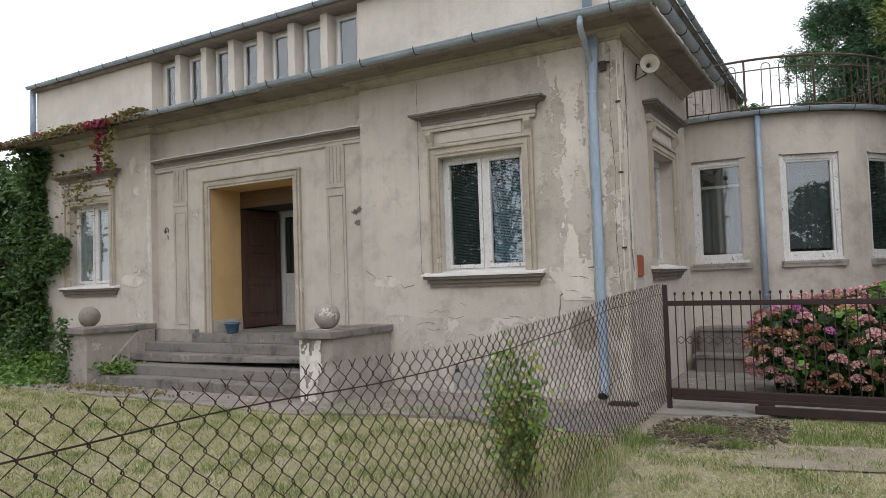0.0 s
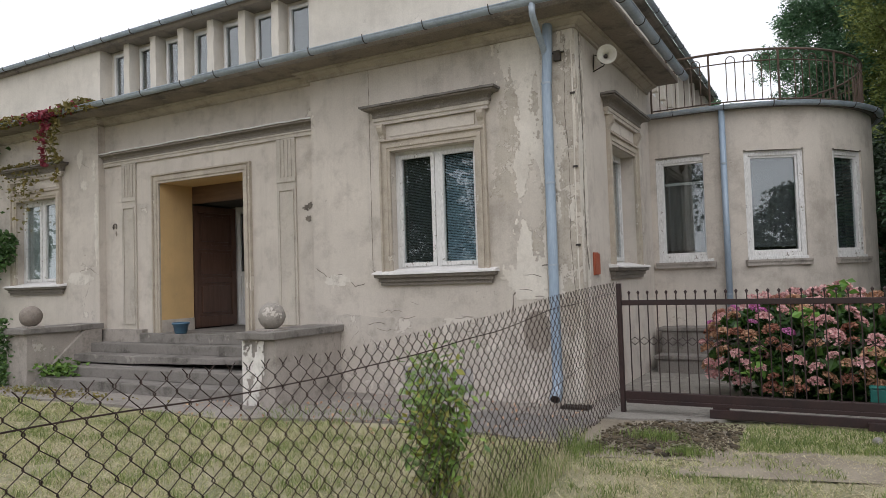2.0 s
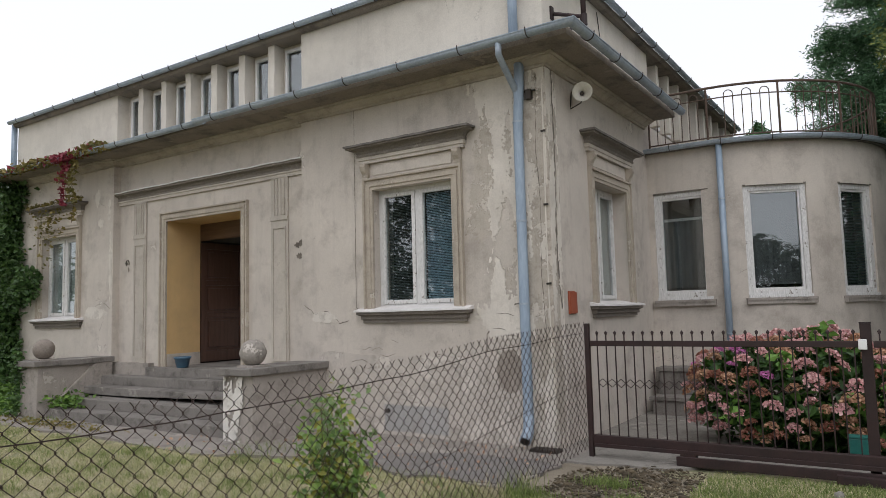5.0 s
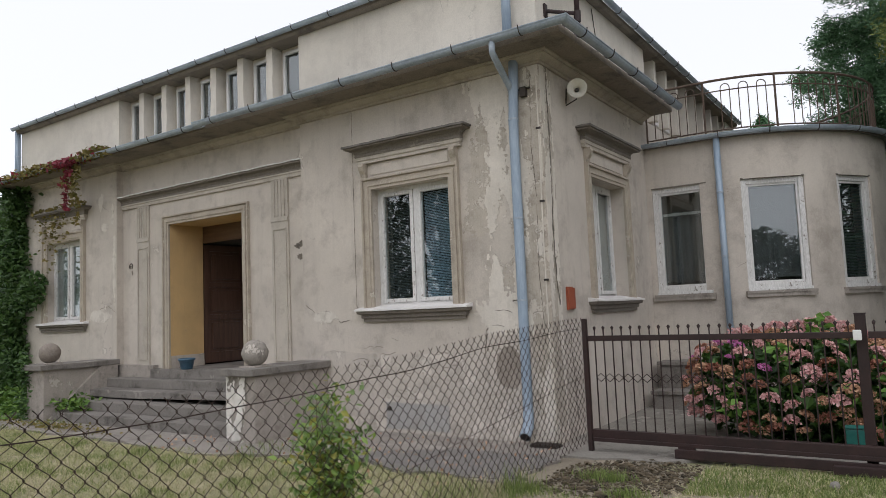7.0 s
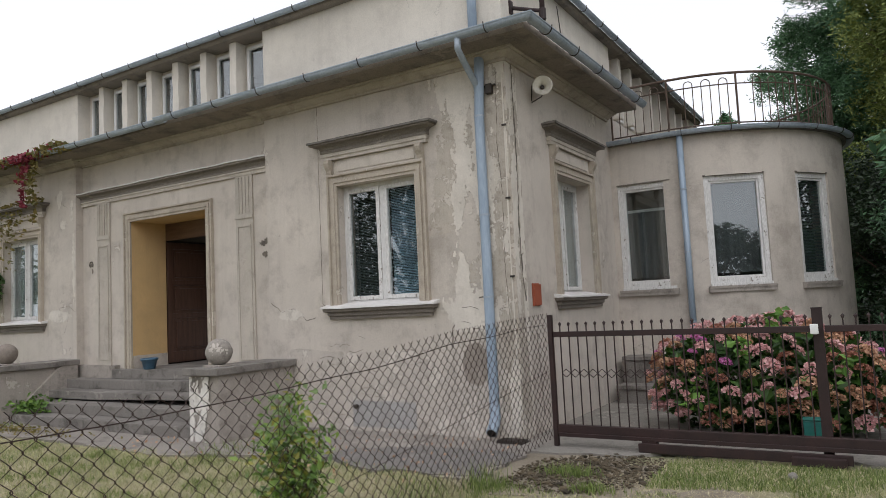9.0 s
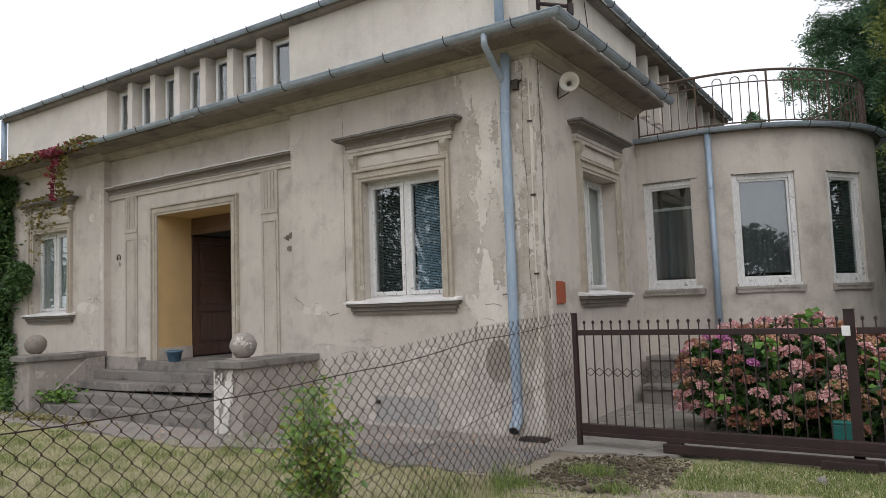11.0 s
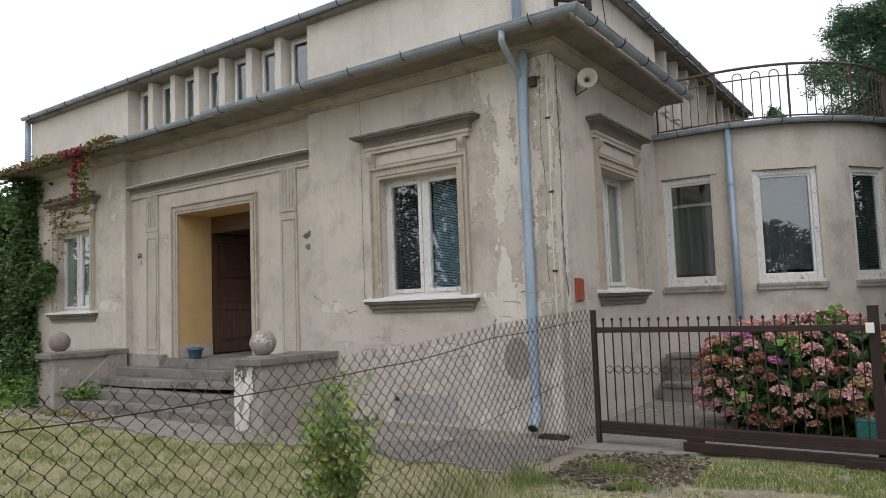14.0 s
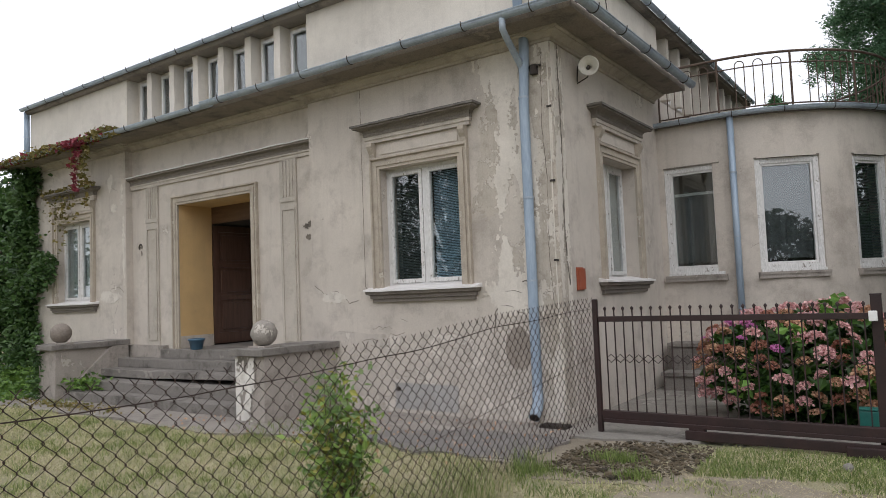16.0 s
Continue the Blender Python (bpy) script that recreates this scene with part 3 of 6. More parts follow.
def big_window(m, label, blind=True, old=False, D=0.13):
    """A tall casement window with stepped surround, hood on scroll brackets and projecting sill."""
    u0, u1, z0, z1 = WIN
    w = part("window", subdivided(architrave(u0 + 0.01, u1 - 0.01, 1.67, z1), 0.35), M_ARCH, house, label)
    w.matrix_basis = m
    # hood takes the dark shade colour, the fascia below stays pale
    part("hood", worn(subdivided(returned(HOOD, -0.985, 0.985), 0.3), 0.004, 5), M_TRIM, w, "stepped moulding over the window with its shadow lines put into the dark colour")
    part("fascia", worn(subdivided(returned(FASCIA, -0.985, 0.985), 0.3), 0.003, 5), M_PIL, w, "paler lower band of the moulding")
    part("capping", worn(subdivided(boxes((-1.04, 1.04, -0.215, 0, 4.004, 4.032)), 0.12), 0.008, 9), M_BOLE, w, "dark crumbling top edge")
    part("frieze_panel", boxes((-0.66, 0.66, -0.012, 0, 3.60, 3.76)), M_WALL, w)
    for s in (-1, 1):
        bm = bmesh.new()
        prof = [(0.0, 3.77), (-0.10, 3.77), (-0.115, 3.72), (-0.095, 3.67), (-0.06, 3.62), (-0.05, 3.57), (-0.062, 3.54), (-0.04, 3.52), (0.0, 3.52)]
        c = s * 0.775
        a = [bm.verts.new((c - 0.045, y, z)) for y, z in prof]
        b = [bm.verts.new((c + 0.045, y, z)) for y, z in prof]
        for j in range(len(prof)):
            bm.faces.new((a[j], a[(j + 1) % len(prof)], b[(j + 1) % len(prof)], b[j]))
        bm.faces.new(a)
        bm.faces.new(b[::-1])
        bmesh.ops.recalc_face_normals(bm, faces=bm.faces)
        part("bracket", bm, M_ARCH, w, "small scroll bracket")
    # sill in the same darkened colour, for the shade beneath it
    part("sill", worn(subdivided(returned(SILL, -0.965, 0.965), 0.3), 0.003, 6), M_TRIM, w, "moulded sill with its underside shade put into the dark colour")
    bm = bmesh.new()
    for x in (-0.945, 0.945):
        for q in ((-0.145, 1.668), (-0.145, 1.69), (0.0, 1.724), (0.13, 1.748), (0.13, 1.672)):
            bm.verts.new((x, q[0], q[1]))
    bm.verts.ensure_lookup_table()
    for j in range(5):
        bm.faces.new([bm.verts[i] for i in (j, (j + 1) % 5, 5 + (j + 1) % 5, 5 + j)])
    bm.faces.new([bm.verts[j] for j in range(5)])
    bm.faces.new([bm.verts[j] for j in range(9, 4, -1)])
    bmesh.ops.recalc_face_normals(bm, faces=bm.faces)
    part("sill_sheet", worn(subdivided(bm, 0.2), 0.004, 6), M_LEDGE, w, "pale sloping sheet on the sill")
    part("frame", boxes(*frame_bars(u0, u1, z0, z1, 0.05, D, D + 0.09, 0.06), (-0.035, 0.035, D, D + 0.09, z0 + 0.06, z1 - 0.05), bevel=0.004), M_WHITE, w, "white painted window frame")
    for a, b in ((u0 + 0.05, -0.035), (0.035, u1 - 0.05)):
        part("sash", boxes(*frame_bars(a + 0.003, b - 0.003, z0 + 0.063, z1 - 0.053, 0.055, D - 0.015, D + 0.05), bevel=0.004), M_WORN if old else M_WHITE, w, "white flaking casement")
        pane("pane", a + 0.055, b - 0.055, z0 + 0.11, z1 - 0.10, D + 0.02, w)
    if blind:
        part("blind", slats(0.085, u1 - 0.10, z0 + 0.10, z1 - 0.12, D + 0.10, 0.022), M_BLIND, w, "light blue slatted blind")
        part("blind", slats(u0 + 0.10, -0.085, z0 + 0.10, z1 - 0.12, D + 0.10, 0.022), M_BLIND2, w, "dark slatted blind")
    else:
        for a, b in ((u0 + 0.07, -0.05), (0.05, u1 - 0.07)):
            part("curtain", folded(a, b, D + 0.075, z0 + 0.06, z1 - 0.06), M_CURTAINLIGHT, w, "pale net curtain")
    # shallow box coloured dark in place of a room's own shade
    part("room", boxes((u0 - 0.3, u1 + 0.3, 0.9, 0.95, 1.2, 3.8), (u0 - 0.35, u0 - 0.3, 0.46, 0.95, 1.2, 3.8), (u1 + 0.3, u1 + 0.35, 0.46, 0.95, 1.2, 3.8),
                       (u0 - 0.3, u1 + 0.3, 0.46, 0.95, 3.75, 3.8), (u0 - 0.3, u1 + 0.3, 0.46, 0.95, 1.2, 1.25)), M_INSIDE, w, "near-black box coloured as an unlit room")
    return w


M_CURTAINLIGHT = simple("pale_net_curtain", (0.44, 0.44, 0.44), (0.62, 0.62, 0.61), 0.9, 0, 2, 30, 0.1, (8, 8, 0.2))
big_window(pose(WX[0], YF, 0), "tall white casement with one blue slatted blind, grey stepped surround", True, True)
big_window(pose(WX[1], YF, 0), "tall white casement with creeper hanging over its hood", False, True)
big_window(pose(XS, SWY, 0, 0, 0, 90), "tall white casement on the side wall with grey stepped surround", False, True, 0.2)

part("corner_wire", tube([(XS - 0.035 + 0.006 * math.sin(z * 2), YF - 0.022, z) for z in np.linspace(0.55, 4.45, 24)], 0.009, 6), M_SKIN, house, "painted cable running down the corner")
for z in (1.95, 2.9, 3.8):
    part("cable_clip", boxes((XS - 0.06, XS + 0.0, YF - 0.036, YF - 0.02, z - 0.012, z + 0.012)), M_DARKMETAL, house)
# vertical seam beside the main window
crack("crack", [(-5.40, YF, 4.65), (-5.405, YF, 1.75), (-5.36, YF, 1.70)], 0.010, house, (0, -1, 0), 1, 0.002)
crack("crack", [(-2.47, YF - 0.014, 4.5), (-2.50, YF - 0.014, 3.6), (-2.46, YF - 0.014, 2.9), (-2.49, YF - 0.014, 2.0), (-2.44, YF - 0.014, 1.2)], 0.008, house, (0, -1, 0), 2)
crack("crack", [(XS + 0.008, 9.01, 4.6), (XS + 0.008, 9.03, 3.6), (XS + 0.008, 8.99, 2.6), (XS + 0.008, 9.03, 1.9), (XS + 0.008, 9.09, 1.6), (XS + 0.008, 9.13, 1.35)], 0.04, house, (1, 0, 0), 3)
crack("crack", [(-3.30, YF, 1.05), (-3.27, YF, 1.35), (-3.12, YF, 1.50), (-3.02, YF, 1.70), (-2.78, YF - 0.008, 1.73)], 0.022, house, (0, -1, 0), 4)
crack("crack", [(-6.42, YF, 1.80), (-6.2, YF, 1.66), (-5.95, YF, 1.70), (-5.72, YF, 1.52), (-5.55, YF, 1.55)], 0.010, house, (0, -1, 0), 5)
crack("crack", [(-12.3, YF, 1.72), (-12.0, YF, 1.95), (-11.75, YF, 1.98), (-11.5, YF, 1.85)], 0.010, house, (0, -1, 0), 7)
crack("crack", [(XS, 9.35, 1.25), (XS, 9.45, 0.2)], 0.02, house, (1, 0, 0), 8)

# ---- entrance ----
band_low = [(0, 3.84), (0.035, 3.84), (0.035, 3.895), (0.05, 3.90), (0.05, 3.925), (0, 3.925)]
band_prof = [(0, 3.925), (0.045, 3.925), (0.05, 3.955), (0.04, 3.965), (0.065, 4.005), (0.125, 4.03), (0.13, 4.06), (0, 4.068)]
part("cornice_fascia", worn(subdivided(sweep([(RX0 + 0.002, YR, 0), (RX1 - 0.002, YR, 0)], band_low), 0.4), 0.003, 4), M_PIL, house, "paler lower band of the entrance moulding")
bm = sweep([(RX0 + 0.002, YR, 0), (RX1 - 0.002, YR, 0)], band_prof)
# cove shadow of the cornice is painted by the dark moulding colour
part("entrance_cornice", worn(subdivided(bm, 0.4), 0.004, 4), M_TRIM, house, "long moulding over the entrance with the cove's shade put into its colour")
part("cornice_capping", worn(subdivided(boxes((RX0 + 0.01, RX1 - 0.01, YR - 0.145, YR, 4.064, 4.082)), 0.15), 0.012, 5), M_LEDGE, house, "buckled pale sheet along the top edge")
for x in (-10.79, -7.075):
    bm = boxes((x - 0.19, x + 0.19, YR - 0.03, YR, 0.8, 3.84), (x - 0.15, x - 0.13, YR - 0.045, YR - 0.03, 0.95, 3.05), (x + 0.13, x + 0.15, YR - 0.045, YR - 0.03, 0.95, 3.05),
               (x - 0.13, x + 0.13, YR - 0.045, YR - 0.03, 3.03, 3.05), (x - 0.13, x + 0.13, YR - 0.045, YR - 0.03, 0.95, 0.97), (x - 0.19, x + 0.19, YR - 0.045, YR - 0.03, 3.16, 3.22))
    p = part("pilaster", worn(subdivided(bm, 0.5), 0.003, 5), M_PIL, house, "flat fluted pilaster beside the entrance")
    for k in (-0.11, -0.037, 0.037, 0.11):
        part("flute", boxes((x + k - 0.012, x + k + 0.012, YR - 0.042, YR - 0.03, 3.24, 3.82), bevel=0.003), M_PIL, p)
surround = part("door_surround", worn(subdivided(architrave(DX0 + 0.01, DX1 - 0.01, DZ0, DZ1 - 0.01), 0.4), 0.003, 4), M_ARCH, house, "stepped grey door surround with chipped edges")
surround.matrix_basis = pose(0, YR, 0)
D2 = 9.70
for d in ((DX0 - 0.15, DX0, YR + 0.002, D2, DZ0, DZ1), (DX1, DX1 + 0.15, YR + 0.002, D2, DZ0, DZ1), (DX0 - 0.15, DX1 + 0.15, YR + 0.002, D2, DZ1, DZ1 + 0.15)):
    part("ochre_reveal", boxes(d), M_YELLOW, house, "ochre-yellow painted door reveal")
part("reveal_base", worn(subdivided(boxes((DX0, DX0 + 0.012, YR + 0.01, D2, DZ0, DZ0 + 0.22)), 0.1), 0.006, 8), M_WALL, house, "bare plaster foot of the reveal")
# vestibule shade comes from the near-black wall colour
part("vestibule", boxes((DX0 - 0.2, DX0 - 0.07, D2, 10.9, DZ0, 3.3), (DX1 + 0.07, DX1 + 0.2, D2, 10.9, DZ0, 3.3), (DX0 - 0.2, DX1 + 0.2, D2 + 0.1, 10.9, 3.12, 3.3), (DX0 - 0.2, DX1 + 0.2, 10.85, 10.9, DZ0, 3.3)), M_INSIDE, house, "vestibule walls with the unlit darkness in their colour")
# brown in place of ochre: shadow on the reveal head painted as colour
M_BROWN = simple("shaded_reveal_brown", (0.085, 0.045, 0.022), (0.17, 0.095, 0.048), 0.6, 0, 3, 30, 0.2, (0.5, 6, 6))
part("transom", boxes((DX0 - 0.1, DX1 + 0.1, D2 + 0.002, D2 + 0.09, 3.11, DZ1 + 0.1)), M_BROWN, house, "doorway head coloured brown as the shaded reveal ceiling")


def panel_leaf(name, w, h, material, parent, m, glazed=False, label=""):
    """A framed door leaf; u from 0 to w, with raised panels, or glass above a low panel."""
    bm = boxes((0, 0.11, 0, 0.045, 0, h), (w - 0.11, w, 0, 0.045, 0, h), (0.11, w - 0.11, 0, 0.045, 0, 0.2), (0.11, w - 0.11, 0, 0.045, h - 0.12, h), bevel=0.003)
    leaf = part(name, bm, material, parent, label)
    leaf.matrix_basis = m
    zs = [0.2, 0.95, h - 0.12] if glazed else [0.2, 0.82, 1.44, h - 0.12]
    for k, (a, b) in enumerate(zip(zs, zs[1:])):
        if k:
            part("rail", boxes((0.11, w - 0.11, 0, 0.045, a, a + 0.09), bevel=0.003), material, leaf)
            a += 0.09
        if glazed and k:
            pane("pane", 0.11, w - 0.11, a, b, 0.02, leaf)
        else:
            part("panel", boxes((0.11, w - 0.11, 0.018, 0.027, a, b), (0.17, w - 0.17, -0.004, 0.049, a + 0.06, b - 0.06), bevel=0.010), material, leaf)
    return leaf


leaf = panel_leaf("entrance_door", 1.0, 2.25, M_WOOD, house, pose(DX0 + 0.01, D2 + 0.02, DZ0 + 0.03, 0, 0, 88), label="dark brown panelled door leaf standing open")
part("handle", tube([(0.93, -0.0, 1.05), (0.93, -0.05, 1.05), (0.84, -0.055, 1.05)], 0.009, 8), M_DARKMETAL, leaf)
part("inner_door_frame", boxes((DX0 - 0.07, DX0 - 0.0, 10.74, 10.84, DZ0, 3.11), (DX1, DX1 + 0.07, 10.74, 10.84, DZ0, 3.11), (DX0, DX1, 10.74, 10.84, 3.115, 3.118)), M_WHITE, house)
panel_leaf("inner_door", 0.98, 2.30, M_WHITE, house, pose(DX0 + 0.005, 10.77, DZ0 + 0.01), True, "white inner door with a dark glazed upper half")
panel_leaf("inner_door", 0.98, 2.30, M_WHITE, house, pose(DX0 + 1.0, 10.77, DZ0 + 0.01), True)
part("vestibule_floor", boxes((DX0 - 0.05, DX1 + 0.05, YR, 10.9, 0.6, DZ0 + 0.002)), M_STEP, house)

# ---- steps with piers ----
steps = tagged(empty("entrance_steps", pose(0, 0, 0)), "worn grey concrete steps between two low piers", "steps")
PX = (-12.0, -11.42, -6.55, -6.0)
heights = (0.16, 0.32, 0.48, 0.64)
fronts = (7.60, 7.93, 8.26, 8.59)
for i, (h, y) in enumerate(zip(heights, fronts)):
    bm = boxes((PX[1] + 0.002, PX[2] - 0.002, y, YR - 0.002, h - 0.16 + (0.025 if i == 2 else 0), h), bevel=0.012)
    subdivided(bm, 0.35)
    if i == 2:
        for v in bm.verts:
            if v.co.z < h - 0.08:
                v.co.z += max(0.0, 0.085 * (v.co.x + 10.2) / 3.6)
    part("step", worn(bm, 0.009, 3, i), M_STEP, steps, "cracked lower step" if i == 1 else "")
part("threshold", worn(subdivided(boxes((-10.35, -7.6, 8.80, YR - 0.004, 0.64, 0.80), bevel=0.01), 0.4), 0.005, 4), M_STEP, steps, "raised threshold slab")
for x0, x1 in ((RX0 + 0.004, -10.36), (-7.59, RX1 - 0.004)):
    part("wall_foot", worn(subdivided(boxes((x0, x1, 8.86, YR - 0.004, 0.64, 0.86)), 0.3), 0.01, 4), M_PIER, steps)
for k, (a, b) in enumerate(((PX[0], PX[1]), (PX[2], PX[3]))):
    bm = subdivided(boxes((a, b, 7.46, YF - 0.003, 0, 0.88), bevel=0.01), 0.2)
    pier = part("pier", worn(bm, 0.010, 3, k), M_PIER, steps, "stained cement pier wall")
    bm = subdivided(boxes((a - 0.06, b + 0.06, 7.38, YF - 0.003, 0.88, 0.975), bevel=0.012), 0.2)
    part("coping", worn(bm, 0.010, 4, k), M_STEP, pier, "rough grey coping slab")
    part("ball_plinth", boxes((a + 0.12, b - 0.12, 7.56, 7.86, 0.972, 1.0), bevel=0.008), M_PIER, pier)
bm = bmesh.new()
for x0, x1, y0, y1 in ((PX[1], PX[1] + 0.5, 7.5, 8.8),):
    a = [bm.verts.new((x0, y, z)) for y, z in ((7.5, 0.0), (8.8, 0.0), (8.8, 0.95), (8.5, 0.92))]
    b = [bm.verts.new((x0 + 0.05, y, z)) for y, z in ((7.5, 0.0), (8.8, 0.0), (8.8, 0.95), (8.5, 0.90))]
    for j in range(4):
        bm.faces.new((a[j], a[(j + 1) % 4], b[(j + 1) % 4], b[j]))
    bm.faces.new(a)
    bm.faces.new(b[::-1])
bmesh.ops.recalc_face_normals(bm, faces=bm.faces)
part("sloped_cheek", worn(subdivided(bm, 0.2), 0.008, 4), M_PIER, steps, "sloping cement cheek beside the steps")


def stone_ball(x, y, seed, label, material):
    bm = bmesh.new()
    bmesh.ops.create_icosphere(bm, subdivisions=4, radius=0.18)
    for v in bm.verts:
        n1 = noise.noise(v.co * 7 + Vector((seed, 0, 0)))
        v.co *= 1 + 0.03 * n1 + 0.02 * noise.noise(v.co * 22) - (0.035 if n1 > 0.25 else 0)
        v.co.z = max(v.co.z, -0.165)
    ob = part("stone_ball", bm, material, None, smooth=True)
    ob.matrix_basis = pose(x, y, 1.165)
    tagged(ob, label, "ball finial", "balls on the piers")


stone_ball((PX[2] + PX[3]) / 2, 7.71, 1.0, "patched and chipped cement ball on a pier", M_BALL)
stone_ball((PX[0] + PX[1]) / 2, 7.71, 5.0, "smooth brown-grey cement ball on a pier", M_BALL2)

# ---- eaves, roof and gutters ----
EY, EX = YF - 0.53, XS + 0.53
eave_path = [(XL - 0.25, EY, 0), (EX, EY, 0), (EX, BAY_Y - 0.06, 0)]
# stained slab whose colour also holds the shade under the eaves
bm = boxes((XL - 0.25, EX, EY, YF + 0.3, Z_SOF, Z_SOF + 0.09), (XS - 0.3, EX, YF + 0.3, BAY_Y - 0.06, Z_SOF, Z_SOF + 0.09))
part("eave", bm, M_SOFFIT, house, "stained overhanging eaves slab with underside shade in its colour")
part("eaves_fillet", sweep([(XL, YF, 0), (RX0, YF, 0), (RX0, YR, 0), (RX1, YR, 0), (RX1, YF, 0), (XS, YF, 0), (XS, BAY_Y - 0.06, 0)], [(0, 4.60), (0.035, 4.60), (0.035, 4.635), (0.055, 4.64), (0.075, 4.655), (0.105, 4.675), (0.15, 4.685), (0.15, 4.70), (0.19, 4.703), (0.19, Z_SOF), (0, Z_SOF)]), M_COVE, house, "coved moulding under the eaves")
part("roof_sheet", boxes((XL - 0.2, EX - 0.02, EY + 0.02, YF + 0.02, Z_SOF + 0.092, Z_SOF + 0.11), (XS - 0.02, EX - 0.02, YF + 0.02, BAY_Y - 0.07, Z_SOF + 0.092, Z_SOF + 0.11)), M_ZINC, house)


def gutter(path, r, z, name="gutter", label="grey zinc half-round gutter", closed=False):
    k = 8
    outer = [(r + r * math.cos(math.pi + math.pi * i / k), z + r * math.sin(math.pi + math.pi * i / k)) for i in range(k + 1)]
    inner = [(r + (r - 0.006) * math.cos(math.pi + math.pi * i / k), z + (r - 0.006) * math.sin(math.pi + math.pi * i / k)) for i in range(k, -1, -1)]
    bead = [(2 * r + 0.008, z), (2 * r + 0.008, z + 0.012), (2 * r - 0.006, z + 0.012)]
    g = part(name, sweep(path, outer + bead + inner), M_ZINC, house, label)
    return g


def gutter_straps(g, path, r, z, step):
    pts = [Vector(p) for p in path]
    for a, b in zip(pts, pts[1:]):
        d = (b - a).normalized()
        nrm = Vector((d.y, -d.x, 0))
        k = int((b - a).length / step)
        for i in range(k):
            p = a + d * (i + 0.5) * (b - a).length / k
            path2 = [p + nrm * (r + (r + 0.006) * math.cos(math.pi + math.pi * j / 8)) + Vector((0, 0, z + (r + 0.006) * math.sin(math.pi + math.pi * j / 8))) for j in range(9)]
            path2.append(p + nrm * (2 * r + 0.012) + Vector((0, 0, z + 0.03)))
            part("strap", tube(path2, 0.007, 4), M_DARKMETAL, g)


left_path = [(XL - 0.3, EY - 0.0, 0), (-8.05, EY - 0.0, 0)]
right_path = [(-8.2, EY - 0.035, 0), (EX + 0.035, EY - 0.035, 0), (EX + 0.035, BAY_Y - 0.02, 0)]
g = gutter(left_path, 0.06, Z_SOF + 0.075)
gutter_straps(g, left_path, 0.06, Z_SOF + 0.075, 0.85)
g = gutter(right_path, 0.065, Z_SOF + 0.09)
gutter_straps(g, right_path, 0.065, Z_SOF + 0.09, 0.82)

# ---- attic storey ----
UY, UT, UB = YF + 0.02, 6.02, Z_SOF + 0.08
NX0, NX1 = -11.43, -6.47
SNY = 13.1
for d in ((XL, NX0, UY, UY + 0.6, UB, UT), (NX1, XS - 0.005, UY, UY + 0.6, UB, UT), (NX0, NX1, UY + 0.004, UY + 0.24, UB, UB + 0.12), (XS - 0.6, XS - 0.005, UY + 0.6, SNY, UB, UT),
          (NX0, NX1, UY + 0.25, UY + 0.6, UB, UT), (XS - 0.62, XS - 0.25, SNY, 19.4, UB, UT), (XS - 0.6, XS - 0.005, 19.4, 20, UB, UT)):
    wall_mesh("attic_wall", [d], M_UPPER, "pale cream attic wall")


def attic_window(m, w, h):
    f = part("attic_window", boxes(*frame_bars(-w / 2, w / 2, 0, h, 0.05, -0.06, 0.0), bevel=0.004), M_WHITE, house, "narrow white attic window")
    f.matrix_basis = m
    pane("pane", -w / 2 + 0.05, w / 2 - 0.05, 0.05, h - 0.05, -0.03, f)
    # dark sheet close behind the pane, painted as the unlit attic
    part("backing", boxes((-w / 2 + 0.02, w / 2 - 0.02, -0.012, -0.004, 0.02, h - 0.02)), M_INSIDE, f)


pitch = (NX1 - NX0) / 7
for i in range(7):
    x = NX0 + pitch * (i + 0.5)
    attic_window(pose(x + 0.02, UY + 0.248, UB + 0.14), 0.44, 1.0)
    if i:
        px = NX0 + pitch * i
        bm = subdivided(boxes((px - 0.075, px + 0.075, UY + 0.03, UY + 0.25, UB + 0.12, UT), bevel=0.006), 0.2)
        part("pillar", worn(bm, 0.014, 7, i), M_UPPER, house, "chipped cream pillar between attic windows")
for i in range(9):
    y = SNY + 0.7 * (i + 0.5)
    attic_window(pose(XS - 0.248, y, UB + 0.14, 0, 0, 90), 0.46, 0.92)
    part("pillar", worn(subdivided(boxes((XS - 0.25, XS - 0.03, y + 0.28, y + 0.42, UB + 0.1, UT)), 0.25), 0.006, 6, i + 9), M_UPPER, house)

roof_rim = [(XL, UY, 0), (XS, UY, 0), (XS, 20.2, 0)]
# roof edge shares the soffit colour with its painted shade
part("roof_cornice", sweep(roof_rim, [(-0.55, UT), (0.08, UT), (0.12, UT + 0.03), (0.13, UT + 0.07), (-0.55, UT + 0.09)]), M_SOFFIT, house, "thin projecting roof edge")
part("roof", boxes((XL, XS, UY, 20.2, UT + 0.075, UT + 0.14)), M_BOLE, house, "flat dark felt roof")
upper_path = [(XL - 0.05, UY - 0.13, 0), (-2.9, UY - 0.13, 0), (XS + 0.13, UY - 0.13, 0), (XS + 0.13, 20.2, 0)]
g = gutter(upper_path, 0.047, UT + 0.09)
gutter_straps(g, upper_path, 0.047, UT + 0.09, 0.75)


def downpipe(path, r, brackets, label, parent=house):
    p = part("downpipe", tube(path, r, 14), M_PIPE, parent, label, True)
    for x, y, z in brackets:
        part("pipe_clip", tube([(x, y, z - 0.012), (x, y, z + 0.012)], r + 0.006, 14), M_ZINC, p)
    return p


